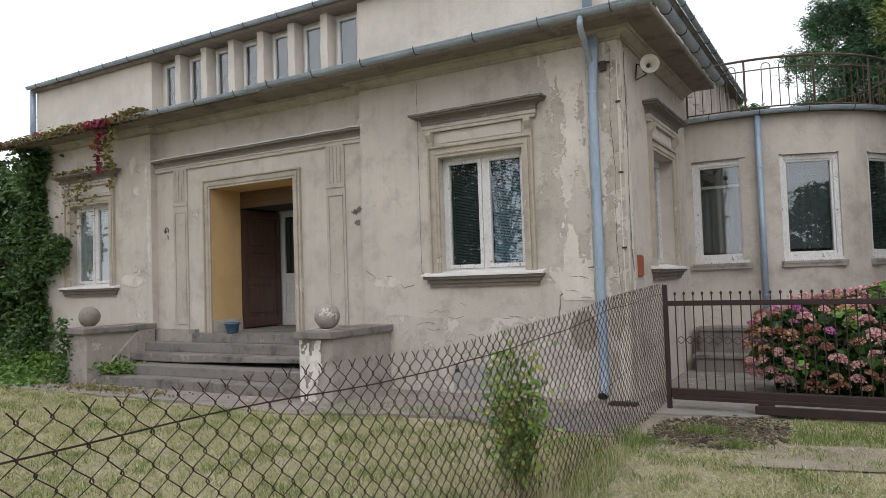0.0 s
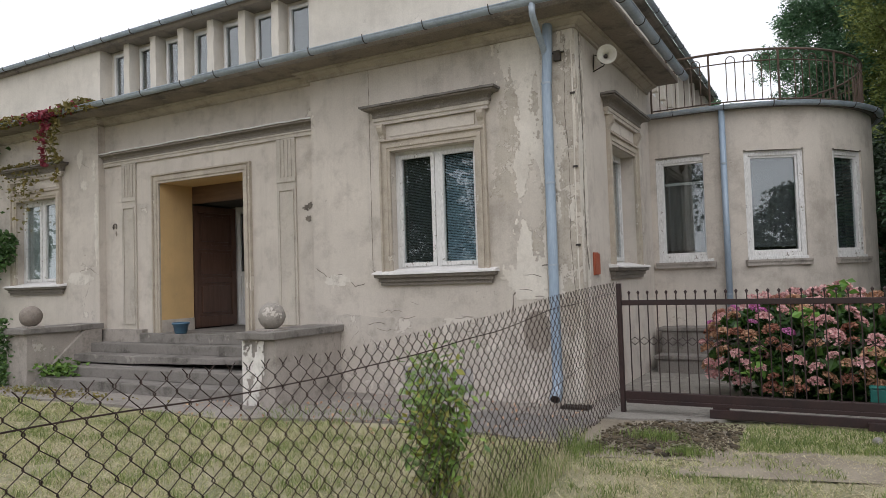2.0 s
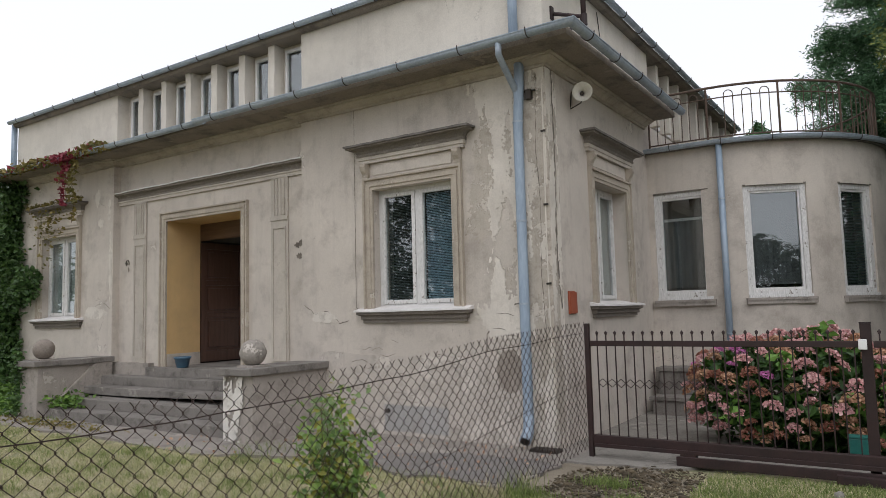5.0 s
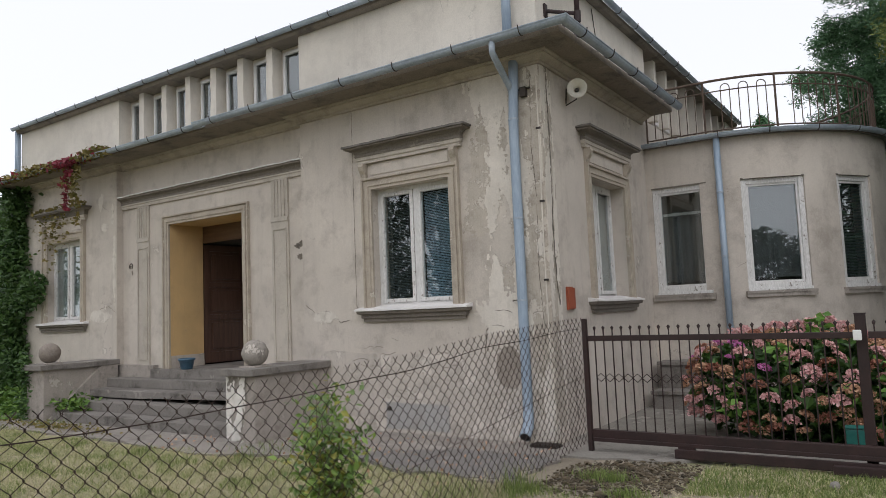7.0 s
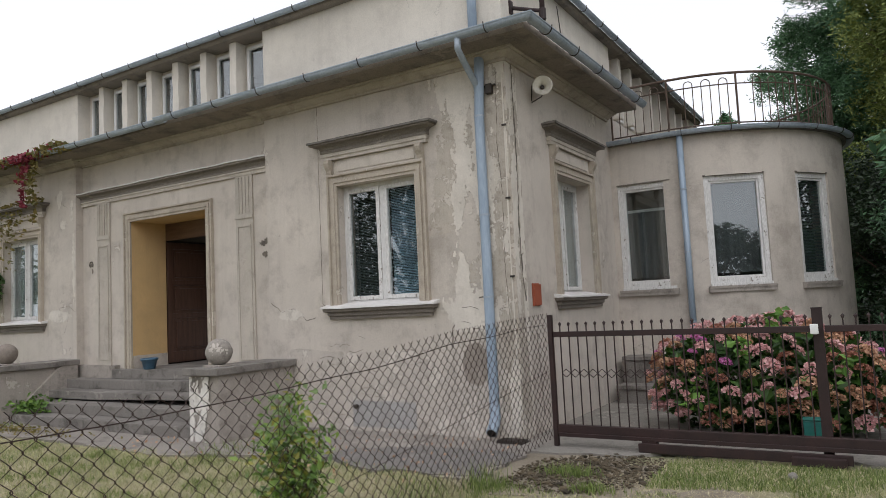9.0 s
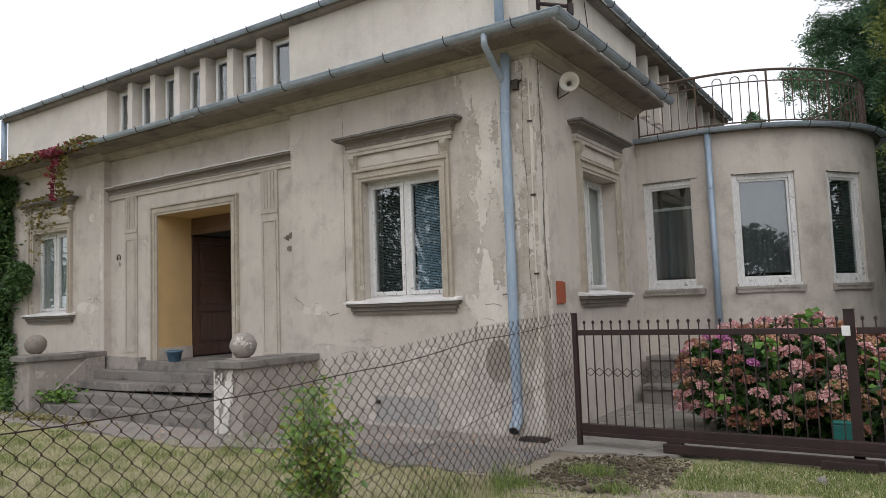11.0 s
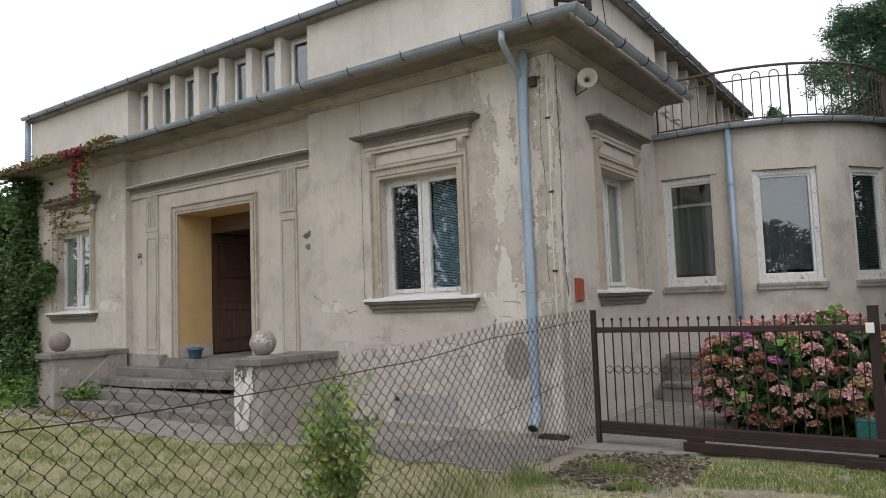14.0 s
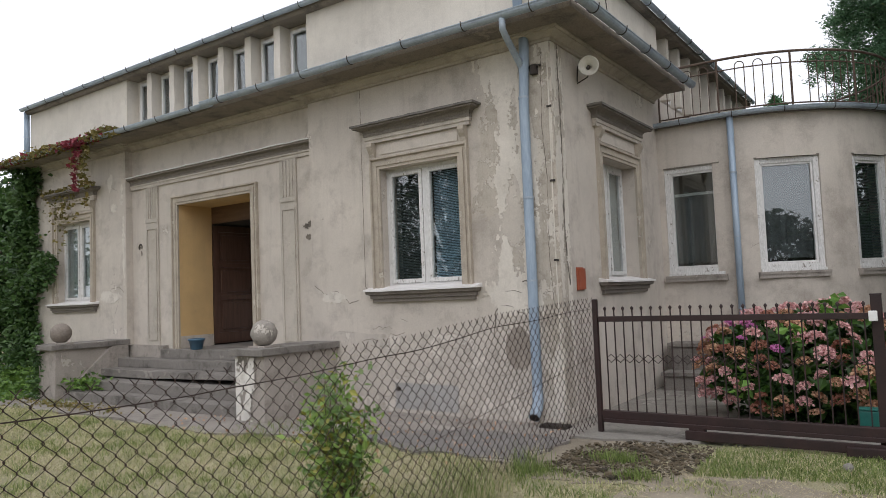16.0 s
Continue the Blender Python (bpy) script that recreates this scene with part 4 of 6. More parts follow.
# near-black for the shade within the pipe mouth
M_BLACK = simple("pipe_mouth_shade", (0.006, 0.006, 0.006), (0.015, 0.014, 0.013), 0.9, 0, 5, 30, 0)
# corner pipe, from the eaves gutter to the splash foot
CX, CY = -2.70, YF - 0.075
downpipe([(CX + 0.04, CY, 4.74), (CX + 0.03, CY, 4.4), (CX, CY, 3.9), (CX, CY, 0.30), (CX, CY - 0.03, 0.20), (CX + 0.01, CY - 0.13, 0.12)], 0.062, [(CX, CY, z) for z in (3.95, 2.72, 1.72)], "pale blue round downpipe at the house corner")
part("pipe_end", tube([(CX, CY, 0.40), (CX, CY, 0.29), (CX, CY - 0.03, 0.195), (CX + 0.01, CY - 0.132, 0.115)], [0.065, 0.066, 0.068, 0.07], 16), M_PIPE, house, "pale bent pipe end", True)
# flat disc painted as the dark hollow of the pipe
part("pipe_mouth", tube([(CX + 0.0095, CY - 0.131, 0.116), (CX + 0.0105, CY - 0.136, 0.112)], 0.060, 16), M_BLACK, house)
part("gutter_outlet", tube([(CX + 0.06, EY - 0.10, 4.76), (CX + 0.06, EY - 0.10, 4.63), (CX + 0.05, EY - 0.02, 4.58), (CX - 0.0, CY - 0.03, 4.34), (CX, CY, 4.22)], 0.04, 10), M_ZINC, house, "slanting gutter outlet", True)
downpipe([(-2.72, UY - 0.10, UT + 0.05), (-2.72, UY - 0.10, 4.9)], 0.06, [], "upper blue downpipe")
downpipe([(XL - 0.05, UY - 0.06, UT + 0.06), (XL - 0.05, UY - 0.06, 4.85)], 0.06, [(XL - 0.05, UY - 0.06, 5.5)], "upper blue downpipe at the far end")
# roof ladder hook at the corner
part("iron_bracket", tube([(XS - 0.02, 9.13, 5.38), (XS + 0.35, 9.33, 5.31)], 0.026, 8), M_GATE, house, "rusty iron bracket")
part("bracket_foot", boxes((XS - 0.01, XS + 0.02, 9.09, 9.17, 5.29, 5.46), bevel=0.004), M_GATE, house)
part("iron_pipe", tube([(XS + 0.35, 9.33, 6.1), (XS + 0.35, 9.33, 5.17)], [0.034, 0.034], 10), M_GATE, house, "rusty upright iron pipe", True)
part("pipe_collar", tube([(XS + 0.35, 9.33, 5.34), (XS + 0.35, 9.33, 5.20)], 0.046, 10), M_GATE, house)
part("pipe_foot", tube([(XS + 0.35, 9.33, 5.20), (XS + 0.36, 9.32, 5.09), (XS + 0.31, 9.28, 5.0), (XS + 0.25, 9.24, 4.9)], 0.022, 8), M_GATE, house)
part("iron_stay", tube([(XS + 0.35, 9.33, 5.22), (XS + 0.16, 9.2, 5.13), (XS, 9.1, 5.06)], 0.02, 6), M_GATE, house)
part("loose_wire", tube([(XS + 0.01, 10.72 + 0.28 * t, 5.95 - 1.1 * t) for t in np.linspace(0, 1, 6)], 0.007, 4), M_DARKMETAL, house, "dark loose wire down the attic wall")

# ---- round bay ----
def arc(r, a0, a1, n):
    return [(BX + r * math.sin(radians(a)), BY - r * math.cos(radians(a)), 0) for a in np.linspace(a0, a1, n)]


BZ = 4.17
bays = ((14, 35.5), (48, 65.5))
WZ0, WZ1 = 1.70, 3.49
B1 = (-2.27, -1.40)
wall_mesh("bay_wall", [(a, b, BAY_Y, BAY_Y + 0.35, c, d) for a, b, c, d in cells(XS, BX, -0.2, BZ, [(B1[0], B1[1], WZ0, WZ1)])], M_WALL, "flat rendered wall beside the bay")
bm = bmesh.new()
for a, b, c, d in cells(0, 150, -0.2, BZ, [(p, q, WZ0, WZ1) for p, q in bays]):
    k = max(2, int((b - a) / 3) + 1)
    sweep(arc(BR, a, b, k), [(0, c), (0, d), (-0.35, d), (-0.35, c)], bm=bm)
bmesh.ops.remove_doubles(bm, verts=bm.verts, dist=0.0005)
part("bay_wall", bm, M_WALL, house, "curved rendered bay wall")
part("bay_roof", sweep([(XS, BAY_Y, 0), *arc(BR, 0, 150, 51)], [(-1.8, BZ), (0.07, BZ), (0.08, BZ + 0.05), (-1.8, BZ + 0.08)]), M_BOLE, house, "flat terrace roof over the bay")
bay_path = [(XS + 0.02, BAY_Y - 0.08, 0), *arc(BR + 0.08, 0, 150, 51)]
g = gutter(bay_path, 0.055, BZ + 0.05)
gutter_straps(g, bay_path[:2], 0.055, BZ + 0.05, 0.5)
for a in (8, 24, 40, 56, 72, 86):
    q = arc(BR + 0.08, a - 0.5, a + 0.5, 2)
    gutter_straps(g, q, 0.055, BZ + 0.05, 0.03)
part("bay_plinth", sweep([(XS, BAY_Y, 0), *arc(BR, 0, 150, 51)], [(0, -0.1), (0.08, -0.1), (0.08, 0.62), (0.05, 0.66), (0, 0.66)]), M_PIER, house, "stained cement plinth of the bay")
p = downpipe([(-1.18, BAY_Y - 0.065, BZ + 0.02), (-1.18, BAY_Y - 0.065, 0.3)], 0.05, [(-1.18, BAY_Y - 0.065, z) for z in (3.3, 2.3, 1.2)], "blue-grey downpipe on the bay")


yard_steps = tagged(empty("yard_steps", pose(-1.6, BAY_Y - 0.35, 0)), "stained cement steps in the corner of the yard", "steps")
for k, (d, h) in enumerate(((0.42, 0.69), (0.80, 0.28))):
    low = 0.0 if k else 0.28
    bm = boxes((-0.60, 0.95 - 0.1 * k, 0.345 - d, 0.345 - (0 if k == 0 else 0.42), low, h - 0.055), (-0.64, 0.98 - 0.1 * k, 0.31 - d, 0.345 - (0 if k == 0 else 0.42), h - 0.055, h), bevel=0.008)
    part("step", worn(subdivided(bm, 0.2), 0.012, 4, k + 3), M_STEP, yard_steps, "cement step with a rough edge")


def bay_window(m, w, label, shade):
    h = WZ1 - WZ0
    f = part("window", boxes(*frame_bars(-w / 2, w / 2, 0.08, h, 0.085, 0.03, 0.13, 0.075), bevel=0.005), M_WORN, house, label)
    f.matrix_basis = m
    part("sash", boxes(*frame_bars(-w / 2 + 0.085, w / 2 - 0.085, 0.155, h - 0.085, 0.035, 0.05, 0.12), bevel=0.004), M_WHITE, f)
    part("sill", worn(subdivided(boxes((-w / 2 - 0.04, w / 2 + 0.04, -0.09, 0.05, 0.0, 0.035), (-w / 2 - 0.04, w / 2 + 0.04, -0.075, 0.0, -0.06, 0.0)), 0.2), 0.003, 6), M_PIER, f, "thin grey sill")
    part("sill_board", boxes((-w / 2, w / 2, -0.03, 0.06, 0.035, 0.08), bevel=0.006), M_WORN, f, "flaking white sill board")
    part("lintel_line", boxes((-w / 2 - 0.004, w / 2 + 0.004, -0.006, 0.03, h - 0.002, h + 0.016)), M_TRIM, f)
    pane("pane", -w / 2 + 0.12, w / 2 - 0.12, 0.19, h - 0.12, 0.08, f)
    if shade == "blind":
        part("blind", slats(-w / 2 + 0.125, w / 2 - 0.125, 0.20, h - 0.13, 0.105, 0.024), M_BLIND2, f, "grey slatted blind")
    elif shade == "half":
        part("curtain", folded(-w / 2 + 0.11, w / 2 - 0.11, 0.16, 0.24, h - 0.45), M_CURTAIN, f, "grey curtain hanging in folds")
        part("curtain_rail", boxes((-w / 2 + 0.11, w / 2 - 0.11, 0.125, 0.145, h - 0.46, h - 0.415), bevel=0.004), M_WHITE, f, "white bar behind the pane")
    else:
        part("curtain", boxes((-w / 2 + 0.11, w / 2 - 0.11, 0.15, 0.16, 0.24, h - 0.13)), M_CURTAIN, f, "grey curtain")
    # dark sheet painted as the unlit room of the bay
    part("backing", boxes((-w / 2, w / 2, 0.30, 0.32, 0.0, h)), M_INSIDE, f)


bay_window(pose((B1[0] + B1[1]) / 2, BAY_Y, WZ0), B1[1] - B1[0], "white flaking window with a grey blind half down", "half")
for (p, q), sh in zip(bays, ("curtain", "blind")):
    a = radians((p + q) / 2)
    w = 2 * BR * math.sin(radians(q - p) / 2)
    r = BR * math.cos(radians(q - p) / 2)
    bay_window(pose(BX + r * math.sin(a), BY - r * math.cos(a), WZ0, 0, 0, (p + q) / 2), w, "white flaking window in the curved bay", sh)

# ---- terrace railing ----
rail_thing = tagged(empty("terrace_railing", pose(0, 0, 0)), "rusty brown iron railing with hooped bars on the terrace", "railing")
RZ = BZ + 0.06
rp = [(XS + 0.05, BAY_Y + 0.10, 0), *arc(BR - 0.10, 0, 150, 41)]
dense = []
for a, b in zip(rp, rp[1:]):
    k = max(1, int((Vector(b) - Vector(a)).length / 0.02))
    dense += [Vector(a).lerp(Vector(b), i / k) for i in range(k)]
cum = [0.0]
for a, b in zip(dense, dense[1:]):
    cum.append(cum[-1] + (b - a).length)


def along(s):
    return dense[min(range(len(cum)), key=lambda i: abs(cum[i] - s))]


for z, r in ((RZ + 0.92, 0.02), (RZ + 0.74, 0.010), (RZ + 0.10, 0.012)):
    part("rail", tube([p + Vector((0, 0, z)) for p in dense[::8]], r, 6), M_RAIL, rail_thing)
total = cum[-1]
gap = 0.135
nbar = int(total / gap)
for i in range(nbar):
    s = i * gap
    if i % 8 == 7 or i == 0:
        q = along(s)
        part("post", tube([q + Vector((0, 0, RZ)), q + Vector((0, 0, RZ + 0.92))], 0.018, 6), M_RAIL, rail_thing)
    elif i % 2:
        a, b = along(s), along(s + gap)
        if (i + 1) % 8 == 7:
            part("bar", tube([a + Vector((0, 0, RZ + 0.1)), a + Vector((0, 0, RZ + 0.76))], 0.008, 5), M_RAIL, rail_thing)
            continue
        mid = (a + b) / 2
        hoop = [a + Vector((0, 0, RZ + 0.1)), a + Vector((0, 0, RZ + 0.78))]
        hoop += [mid + (a - mid) * math.cos(t) + Vector((0, 0, RZ + 0.78 + 0.065 * math.sin(t))) for t in np.linspace(0.4, math.pi - 0.4, 6)]
        hoop += [b + Vector((0, 0, RZ + 0.78)), b + Vector((0, 0, RZ + 0.1))]
        part("hoop", tube(hoop, 0.008, 5), M_RAIL, rail_thing)

# ---- small things on the walls ----
speaker = tagged(empty("loudspeaker", pose(XS, 9.62, 4.37)), "off-white horn loudspeaker on an iron wall bracket", "loudspeaker")
bm = bmesh.new()
prof = [(0.0, 0.022), (0.05, 0.035), (0.10, 0.062), (0.13, 0.10), (0.145, 0.125), (0.15, 0.13), (0.147, 0.118), (0.13, 0.092), (0.10, 0.055), (0.05, 0.026), (0.01, 0.016)]
rings = [[bm.verts.new((r * math.cos(a), -x, r * math.sin(a))) for a in (2 * math.pi * k / 24 for k in range(24))] for x, r in prof]
for a, b in zip(rings, rings[1:]):
    for k in range(24):
        bm.faces.new((a[k], a[(k + 1) % 24], b[(k + 1) % 24], b[k]))
bmesh.ops.recalc_face_normals(bm, faces=bm.faces)
horn = part("horn", bm, M_HORN, speaker, "", True)
horn.matrix_basis = pose(0.17, -0.02, 0.03, 0, 0, 25)
part("driver", tube([(0, 0.12, 0), (0, 0.0, 0)], [0.05, 0.045], 14), M_DARKMETAL, horn)
part("throat", tube([(0, -0.02, 0), (0, -0.09, 0)], [0.03, 0.022], 12), M_DARKMETAL, horn)
part("bracket", tube([(0.0, 0, -0.10), (0.02, 0, 0.10), (0.17, 0.03, 0.03)], 0.010, 6), M_DARKMETAL, speaker)
part("bracket", tube([(0.0, 0, -0.12), (0.14, 0.02, -0.06), (0.17, 0.03, 0.03)], 0.008, 6), M_DARKMETAL, speaker)

plate = part("wall_plate", boxes((XS + 0.001, XS + 0.022, 9.28, 9.46, 1.58, 1.865), (XS + 0.004, XS + 0.03, 9.30, 9.505, 1.588, 1.852), bevel=0.004), M_PLATE)
tagged(plate, "blank red-brown plate fixed to the side wall", "plate")
for nm, x, y0, z in (("cable_box", -2.56, YF - 0.03, 4.28),):
    ob = part(nm, boxes((x - 0.04, x + 0.04, y0 - 0.04, YF - 0.005, z - 0.06, z + 0.06), (x - 0.09, x + 0.09, y0 - 0.02, y0, z + 0.03, z + 0.05), bevel=0.004), M_DARKMETAL)
    tagged(ob, "rusty cable insulator on the house corner", "insulator")

hook = part("wall_ring", tube([(-11.2 + 0.05 * math.cos(t), YR - 0.012, 2.72 + 0.06 * math.sin(t)) for t in np.linspace(-0.6, 3.9, 14)], 0.008, 6), M_DARKMETAL)
tagged(hook, "small iron ring on the entrance wall", "ring")


def hole(x, z, rx, rz, seed):
    """A ragged flat disc where the plaster has broken out, with the hole's shade as its colour."""
    rng = random.Random(seed)
    bm = bmesh.new()
    c = bm.verts.new((x, YR - 0.004, z))
    rim = []
    for k in range(22):
        a, r = 2 * math.pi * k / 22, rng.uniform(0.55, 1.2)
        rim.append(bm.verts.new((x + rx * r * math.cos(a), YR - 0.005, z + rz * r * math.sin(a))))
    for k in range(22):
        bm.faces.new((c, rim[k], rim[(k + 1) % 22]))
    part("broken_hole", bm, M_DARKCRACK, house, "broken hole in the plaster, a flat patch in the colour of its shade")


hole(-6.70, 2.74, 0.085, 0.045, 1)
hole(-6.62, 2.77, 0.06, 0.05, 2)
hole(-6.66, 2.57, 0.065, 0.055, 3)
hole(-11.17, 2.60, 0.035, 0.045, 4)
hole(-11.24, 2.71, 0.05, 0.03, 5)

pot = tagged(empty("flower_pot", Matrix.Translation((-9.42, 8.90, 0.80)) @ Matrix.Diagonal((0.88, 0.88, 0.88, 1))), "blue glazed flower pot at the doorway", "flower pot")
bm = bmesh.new()
prof = [(0, 0.0), (0.10, 0.0), (0.115, 0.02), (0.145, 0.17), (0.165, 0.175), (0.168, 0.215), (0.15, 0.215), (0.14, 0.18), (0.0, 0.17)]
rings = [[bm.verts.new((max(r, 0.001) * math.cos(a), max(r, 0.001) * math.sin(a), z)) for a in (2 * math.pi * k / 24 for k in range(24))] for r, z in prof]
for a, b in zip(rings, rings[1:]):
    for k in range(24):
        bm.faces.new((a[k], a[(k + 1) % 24], b[(k + 1) % 24], b[k]))
bmesh.ops.recalc_face_normals(bm, faces=bm.faces)
part("pot", bm, M_POT, pot, "", True)
part("soil", tube([(0, 0, 0.165), (0, 0, 0.185)], 0.138, 20), M_CLOD, pot)

# ---- gate ----
gate = tagged(empty("sliding_gate", pose(0, 0, 0)), "brown painted steel sliding gate with arrow-tipped bars", "gate")
GY = 8.70
GX0, GX1, GX2 = -1.86, 0.80, 3.4
part("top_rail", boxes((GX0, GX1 - 0.06, GY - 0.022, GY + 0.022, 1.222, 1.282), (GX1 + 0.06, GX2, GY - 0.022, GY + 0.022, 1.222, 1.282), bevel=0.004), M_GATE, gate)
part("bottom_beam", boxes((GX0, GX2, GY - 0.04, GY + 0.04, 0.14, 0.25), bevel=0.006), M_GATE, gate)
part("beam_lip", boxes((GX0 + 0.02, GX2, GY - 0.062, GY - 0.041, 0.125, 0.165), bevel=0.004), M_GATE, gate, "lower lip of the beam")
part("runner", boxes((-0.95, GX1 + 0.2, GY - 0.09, GY - 0.045, 0.015, 0.105), bevel=0.005), M_GATE, gate, "rusty steel guide channel")
part("roller_block", boxes((-0.92, -0.76, GY - 0.06, GY + 0.03, 0.01, 0.13), bevel=0.005), M_GATE, gate)
part("stop_plate", boxes((GX1 - 0.3, GX1 + 0.15, GY - 0.16, GY - 0.095, 0.0, 0.08), bevel=0.005), M_GATE, gate)


def gate_bar():
    bm = boxes((-0.0058, 0.0058, -0.0058, 0.0058, 0.248, 1.36))
    tip = [bm.verts.new(p) for p in ((-0.017, -0.008, 1.37), (0.017, -0.008, 1.37), (0.017, 0.008, 1.37), (-0.017, 0.008, 1.37))]
    low = [bm.verts.new(p) for p in ((-0.008, -0.006, 1.345), (0.008, -0.006, 1.345), (0.008, 0.006, 1.345), (-0.008, 0.006, 1.345))]
    top = bm.verts.new((0, 0, 1.392))
    for j in range(4):
        bm.faces.new((low[j], low[(j + 1) % 4], tip[(j + 1) % 4], tip[j]))
        bm.faces.new((tip[j], tip[(j + 1) % 4], top))
    return bm


first = part("bar", gate_bar(), M_GATE, gate)
nb, sp = 25, 0.1035
first.matrix_basis = pose(GX0 + 0.08, GY, 0)
for i in range(1, 48):
    x = GX0 + 0.08 + sp * i
    if abs(x - GX1) < 0.07 or x > GX2 - 0.05:
        continue
    o = new("bar", first.data)
    o.parent = gate
    o.matrix_basis = pose(x, GY, 0)
zig = bmesh.new()
for i in range(46):
    x = GX0 + 0.08 + sp * i
    if x > GX1 - 0.15:
        break
    c = x + sp / 2
    for s in (-1, 1):
        tube([(x, GY - 0.012, 0.82), (c, GY - 0.012, 0.82 + s * 0.045), (x + sp, GY - 0.012, 0.82)], 0.005, 4, zig)
part("diamond_chain", zig, M_GATE, gate, "row of small diamond links")
gp = part("gate_post", boxes((GX0 - 0.06, GX0 - 0.008, GY - 0.03, GY + 0.025, -0.05, 1.475), bevel=0.004), M_GATE, gate, "brown square end post")
gp2 = part("gate_post", boxes((GX1 - 0.045, GX1 + 0.045, GY + 0.045, GY + 0.135, -0.05, 1.44), bevel=0.005), M_GATE, gate, "stout brown guide post")
part("post_cap", boxes((GX1 - 0.048, GX1 + 0.048, GY + 0.042, GY + 0.138, 1.44, 1.452)), M_GATE, gp2)
latch = part("latch_box", boxes((GX1 - 0.06, GX1 + 0.01, GY - 0.05, GY - 0.024, 1.205, 1.30), bevel=0.008), M_LATCH, gate, "small white plastic latch box")

crate = tagged(empty("green_box", pose(0.64, 9.34, 0.015)), "small green plastic box behind the gate", "box")
part("body", boxes((-0.085, 0.085, -0.06, 0.06, 0.0, 0.28), bevel=0.012), M_GREENBOX, crate)
part("lid", boxes((-0.09, 0.09, -0.065, 0.065, 0.282, 0.305), bevel=0.008), M_GREENBOX, crate)

# ---- chain-link fence ----
fence = tagged(empty("chain_link_fence", pose(0, 0, 0)), "rusty sagging chain-link fence", "fence")
FX = -1.90


def fence_top(y):
    pts = ((-3, 1.30), (1.1, 1.285), (2.3, 1.27), (3.4, 1.23), (4.5, 1.27), (5.3, 1.29), (6.5, 1.39), (8.7, 1.47))
    for (a, za), (b, zb) in zip(pts, pts[1:]):
        if y <= b:
            return za + (zb - za) * (y - a) / (b - a)
    return 1.47


def fence_mesh():
    w, hz, r = 0.0525, 0.052, 0.0033
    verts, faces = [], []
    k0, k1 = int(-1.5 / w), int(8.66 / w)
    for k in range(k0, k1):
        pts = []
        for j in range(27):
            y = (k + ((j + k) % 2)) * w
            y2 = y + 0.004 * math.sin(j * 2.1 + k)
            z = fence_top(y) - j * hz * (1 + 0.0)
            if z < 0.01:
                break
            x = FX + 0.03 * noise.noise(Vector((y * 0.7, z * 0.8, 2))) + (0.004 if (j + k) % 2 else -0.004)
            pts.append((x, y2, z + 0.0045))
            pts.append((x + (0.003 if k % 2 else -0.003), y2, z - 0.0045))
        side = 1 if pts[2][1] < pts[0][1] else -1
        pts.insert(0, (pts[0][0], pts[0][1] + 0.022 * side, pts[0][2] + 0.024))
        base = len(verts)
        for (x, y, z) in pts:
            verts += [(x - r, y, z), (x, y - r, z), (x + r, y, z), (x, y + r, z)]
        for i in range(len(pts) - 1):
            for q in range(4):
                a, b = base + i * 4 + q, base + i * 4 + (q + 1) % 4
                faces.append((a, b, b + 4, a + 4))
    return verts, faces


v, f = fence_mesh()
ob = from_arrays("wire_mesh", v, f, M_RUST, fence)
ob["kind"] = "stuff"
part("tension_wire", tube([(FX, y, 0.86 - 0.11 * (8.7 - y)) for y in np.arange(4.6, 8.75, 0.2)], 0.0028, 5), M_RUST, fence)
for drop, r in ((0.095, 0.0034),):
    part("tension_wire", tube([(FX + 0.008 * math.sin(y * 3), y, fence_top(y) - drop + 0.006 * math.sin(y * 4.1)) for y in np.arange(-1.5, 8.7, 0.15)], r, 5), M_RUST, fence)
part("fence_post", tube([(FX - 0.02, -1.5, -0.1), (FX - 0.02, -1.5, 1.4)], 0.03, 10), M_GATE, fence)

# ---- wall details ----
def ragged_patch(name, cx, cz, rx, rz, seed, material, label, y=None, amp=0.25, n=40, square=False):
    """A thin irregular plate of render or bare wall on the front wall."""
    bm = bmesh.new()
    y = YF - 0.006 if y is None else y
    rim = []
    for k in range(n):
        a = 2 * math.pi * k / n
        r = 1 + amp * noise.noise(Vector((math.cos(a) * 2.1, math.sin(a) * 2.1, seed))) + 0.4 * amp * noise.noise(Vector((math.cos(a) * 7, math.sin(a) * 7, seed + 3)))
        ca, sa = math.cos(a), math.sin(a)
        if square:
            m = max(abs(ca), abs(sa))
            ca, sa = ca / m, sa / m
        rim.append((cx + rx * r * ca, cz + rz * r * sa))
    a = [bm.verts.new((x, y, z)) for x, z in rim]
    b = [bm.verts.new((x, y + 0.012, z)) for x, z in rim]
    bm.faces.new(a)
    for k in range(n):
        bm.faces.new((a[k], b[k], b[(k + 1) % n], a[(k + 1) % n]))
    bmesh.ops.recalc_face_normals(bm, faces=bm.faces)
    return part(name, bm, material, house, label)


M_BARE = plaster("bare_rough_render", (0.52, 0.47, 0.415), 1.0, (0.64, 0.59, 0.53), (0.24, 0.21, 0.18), 2.2, 0.55, 0.6)
M_PATCH = plaster("grey_cement_patch", (0.33, 0.325, 0.32), 0.5, (0.42, 0.41, 0.40))
M_STAIN = simple("damp_brown_patch", (0.17, 0.145, 0.12), (0.36, 0.315, 0.27), 0.95, 0, 5, 60, 0.5)
M_FLAKE = plaster("flaked_wall_paint", (0.65, 0.605, 0.54), 0.8, (0.54, 0.49, 0.43), (0.36, 0.315, 0.27), 3.0, 0.58)


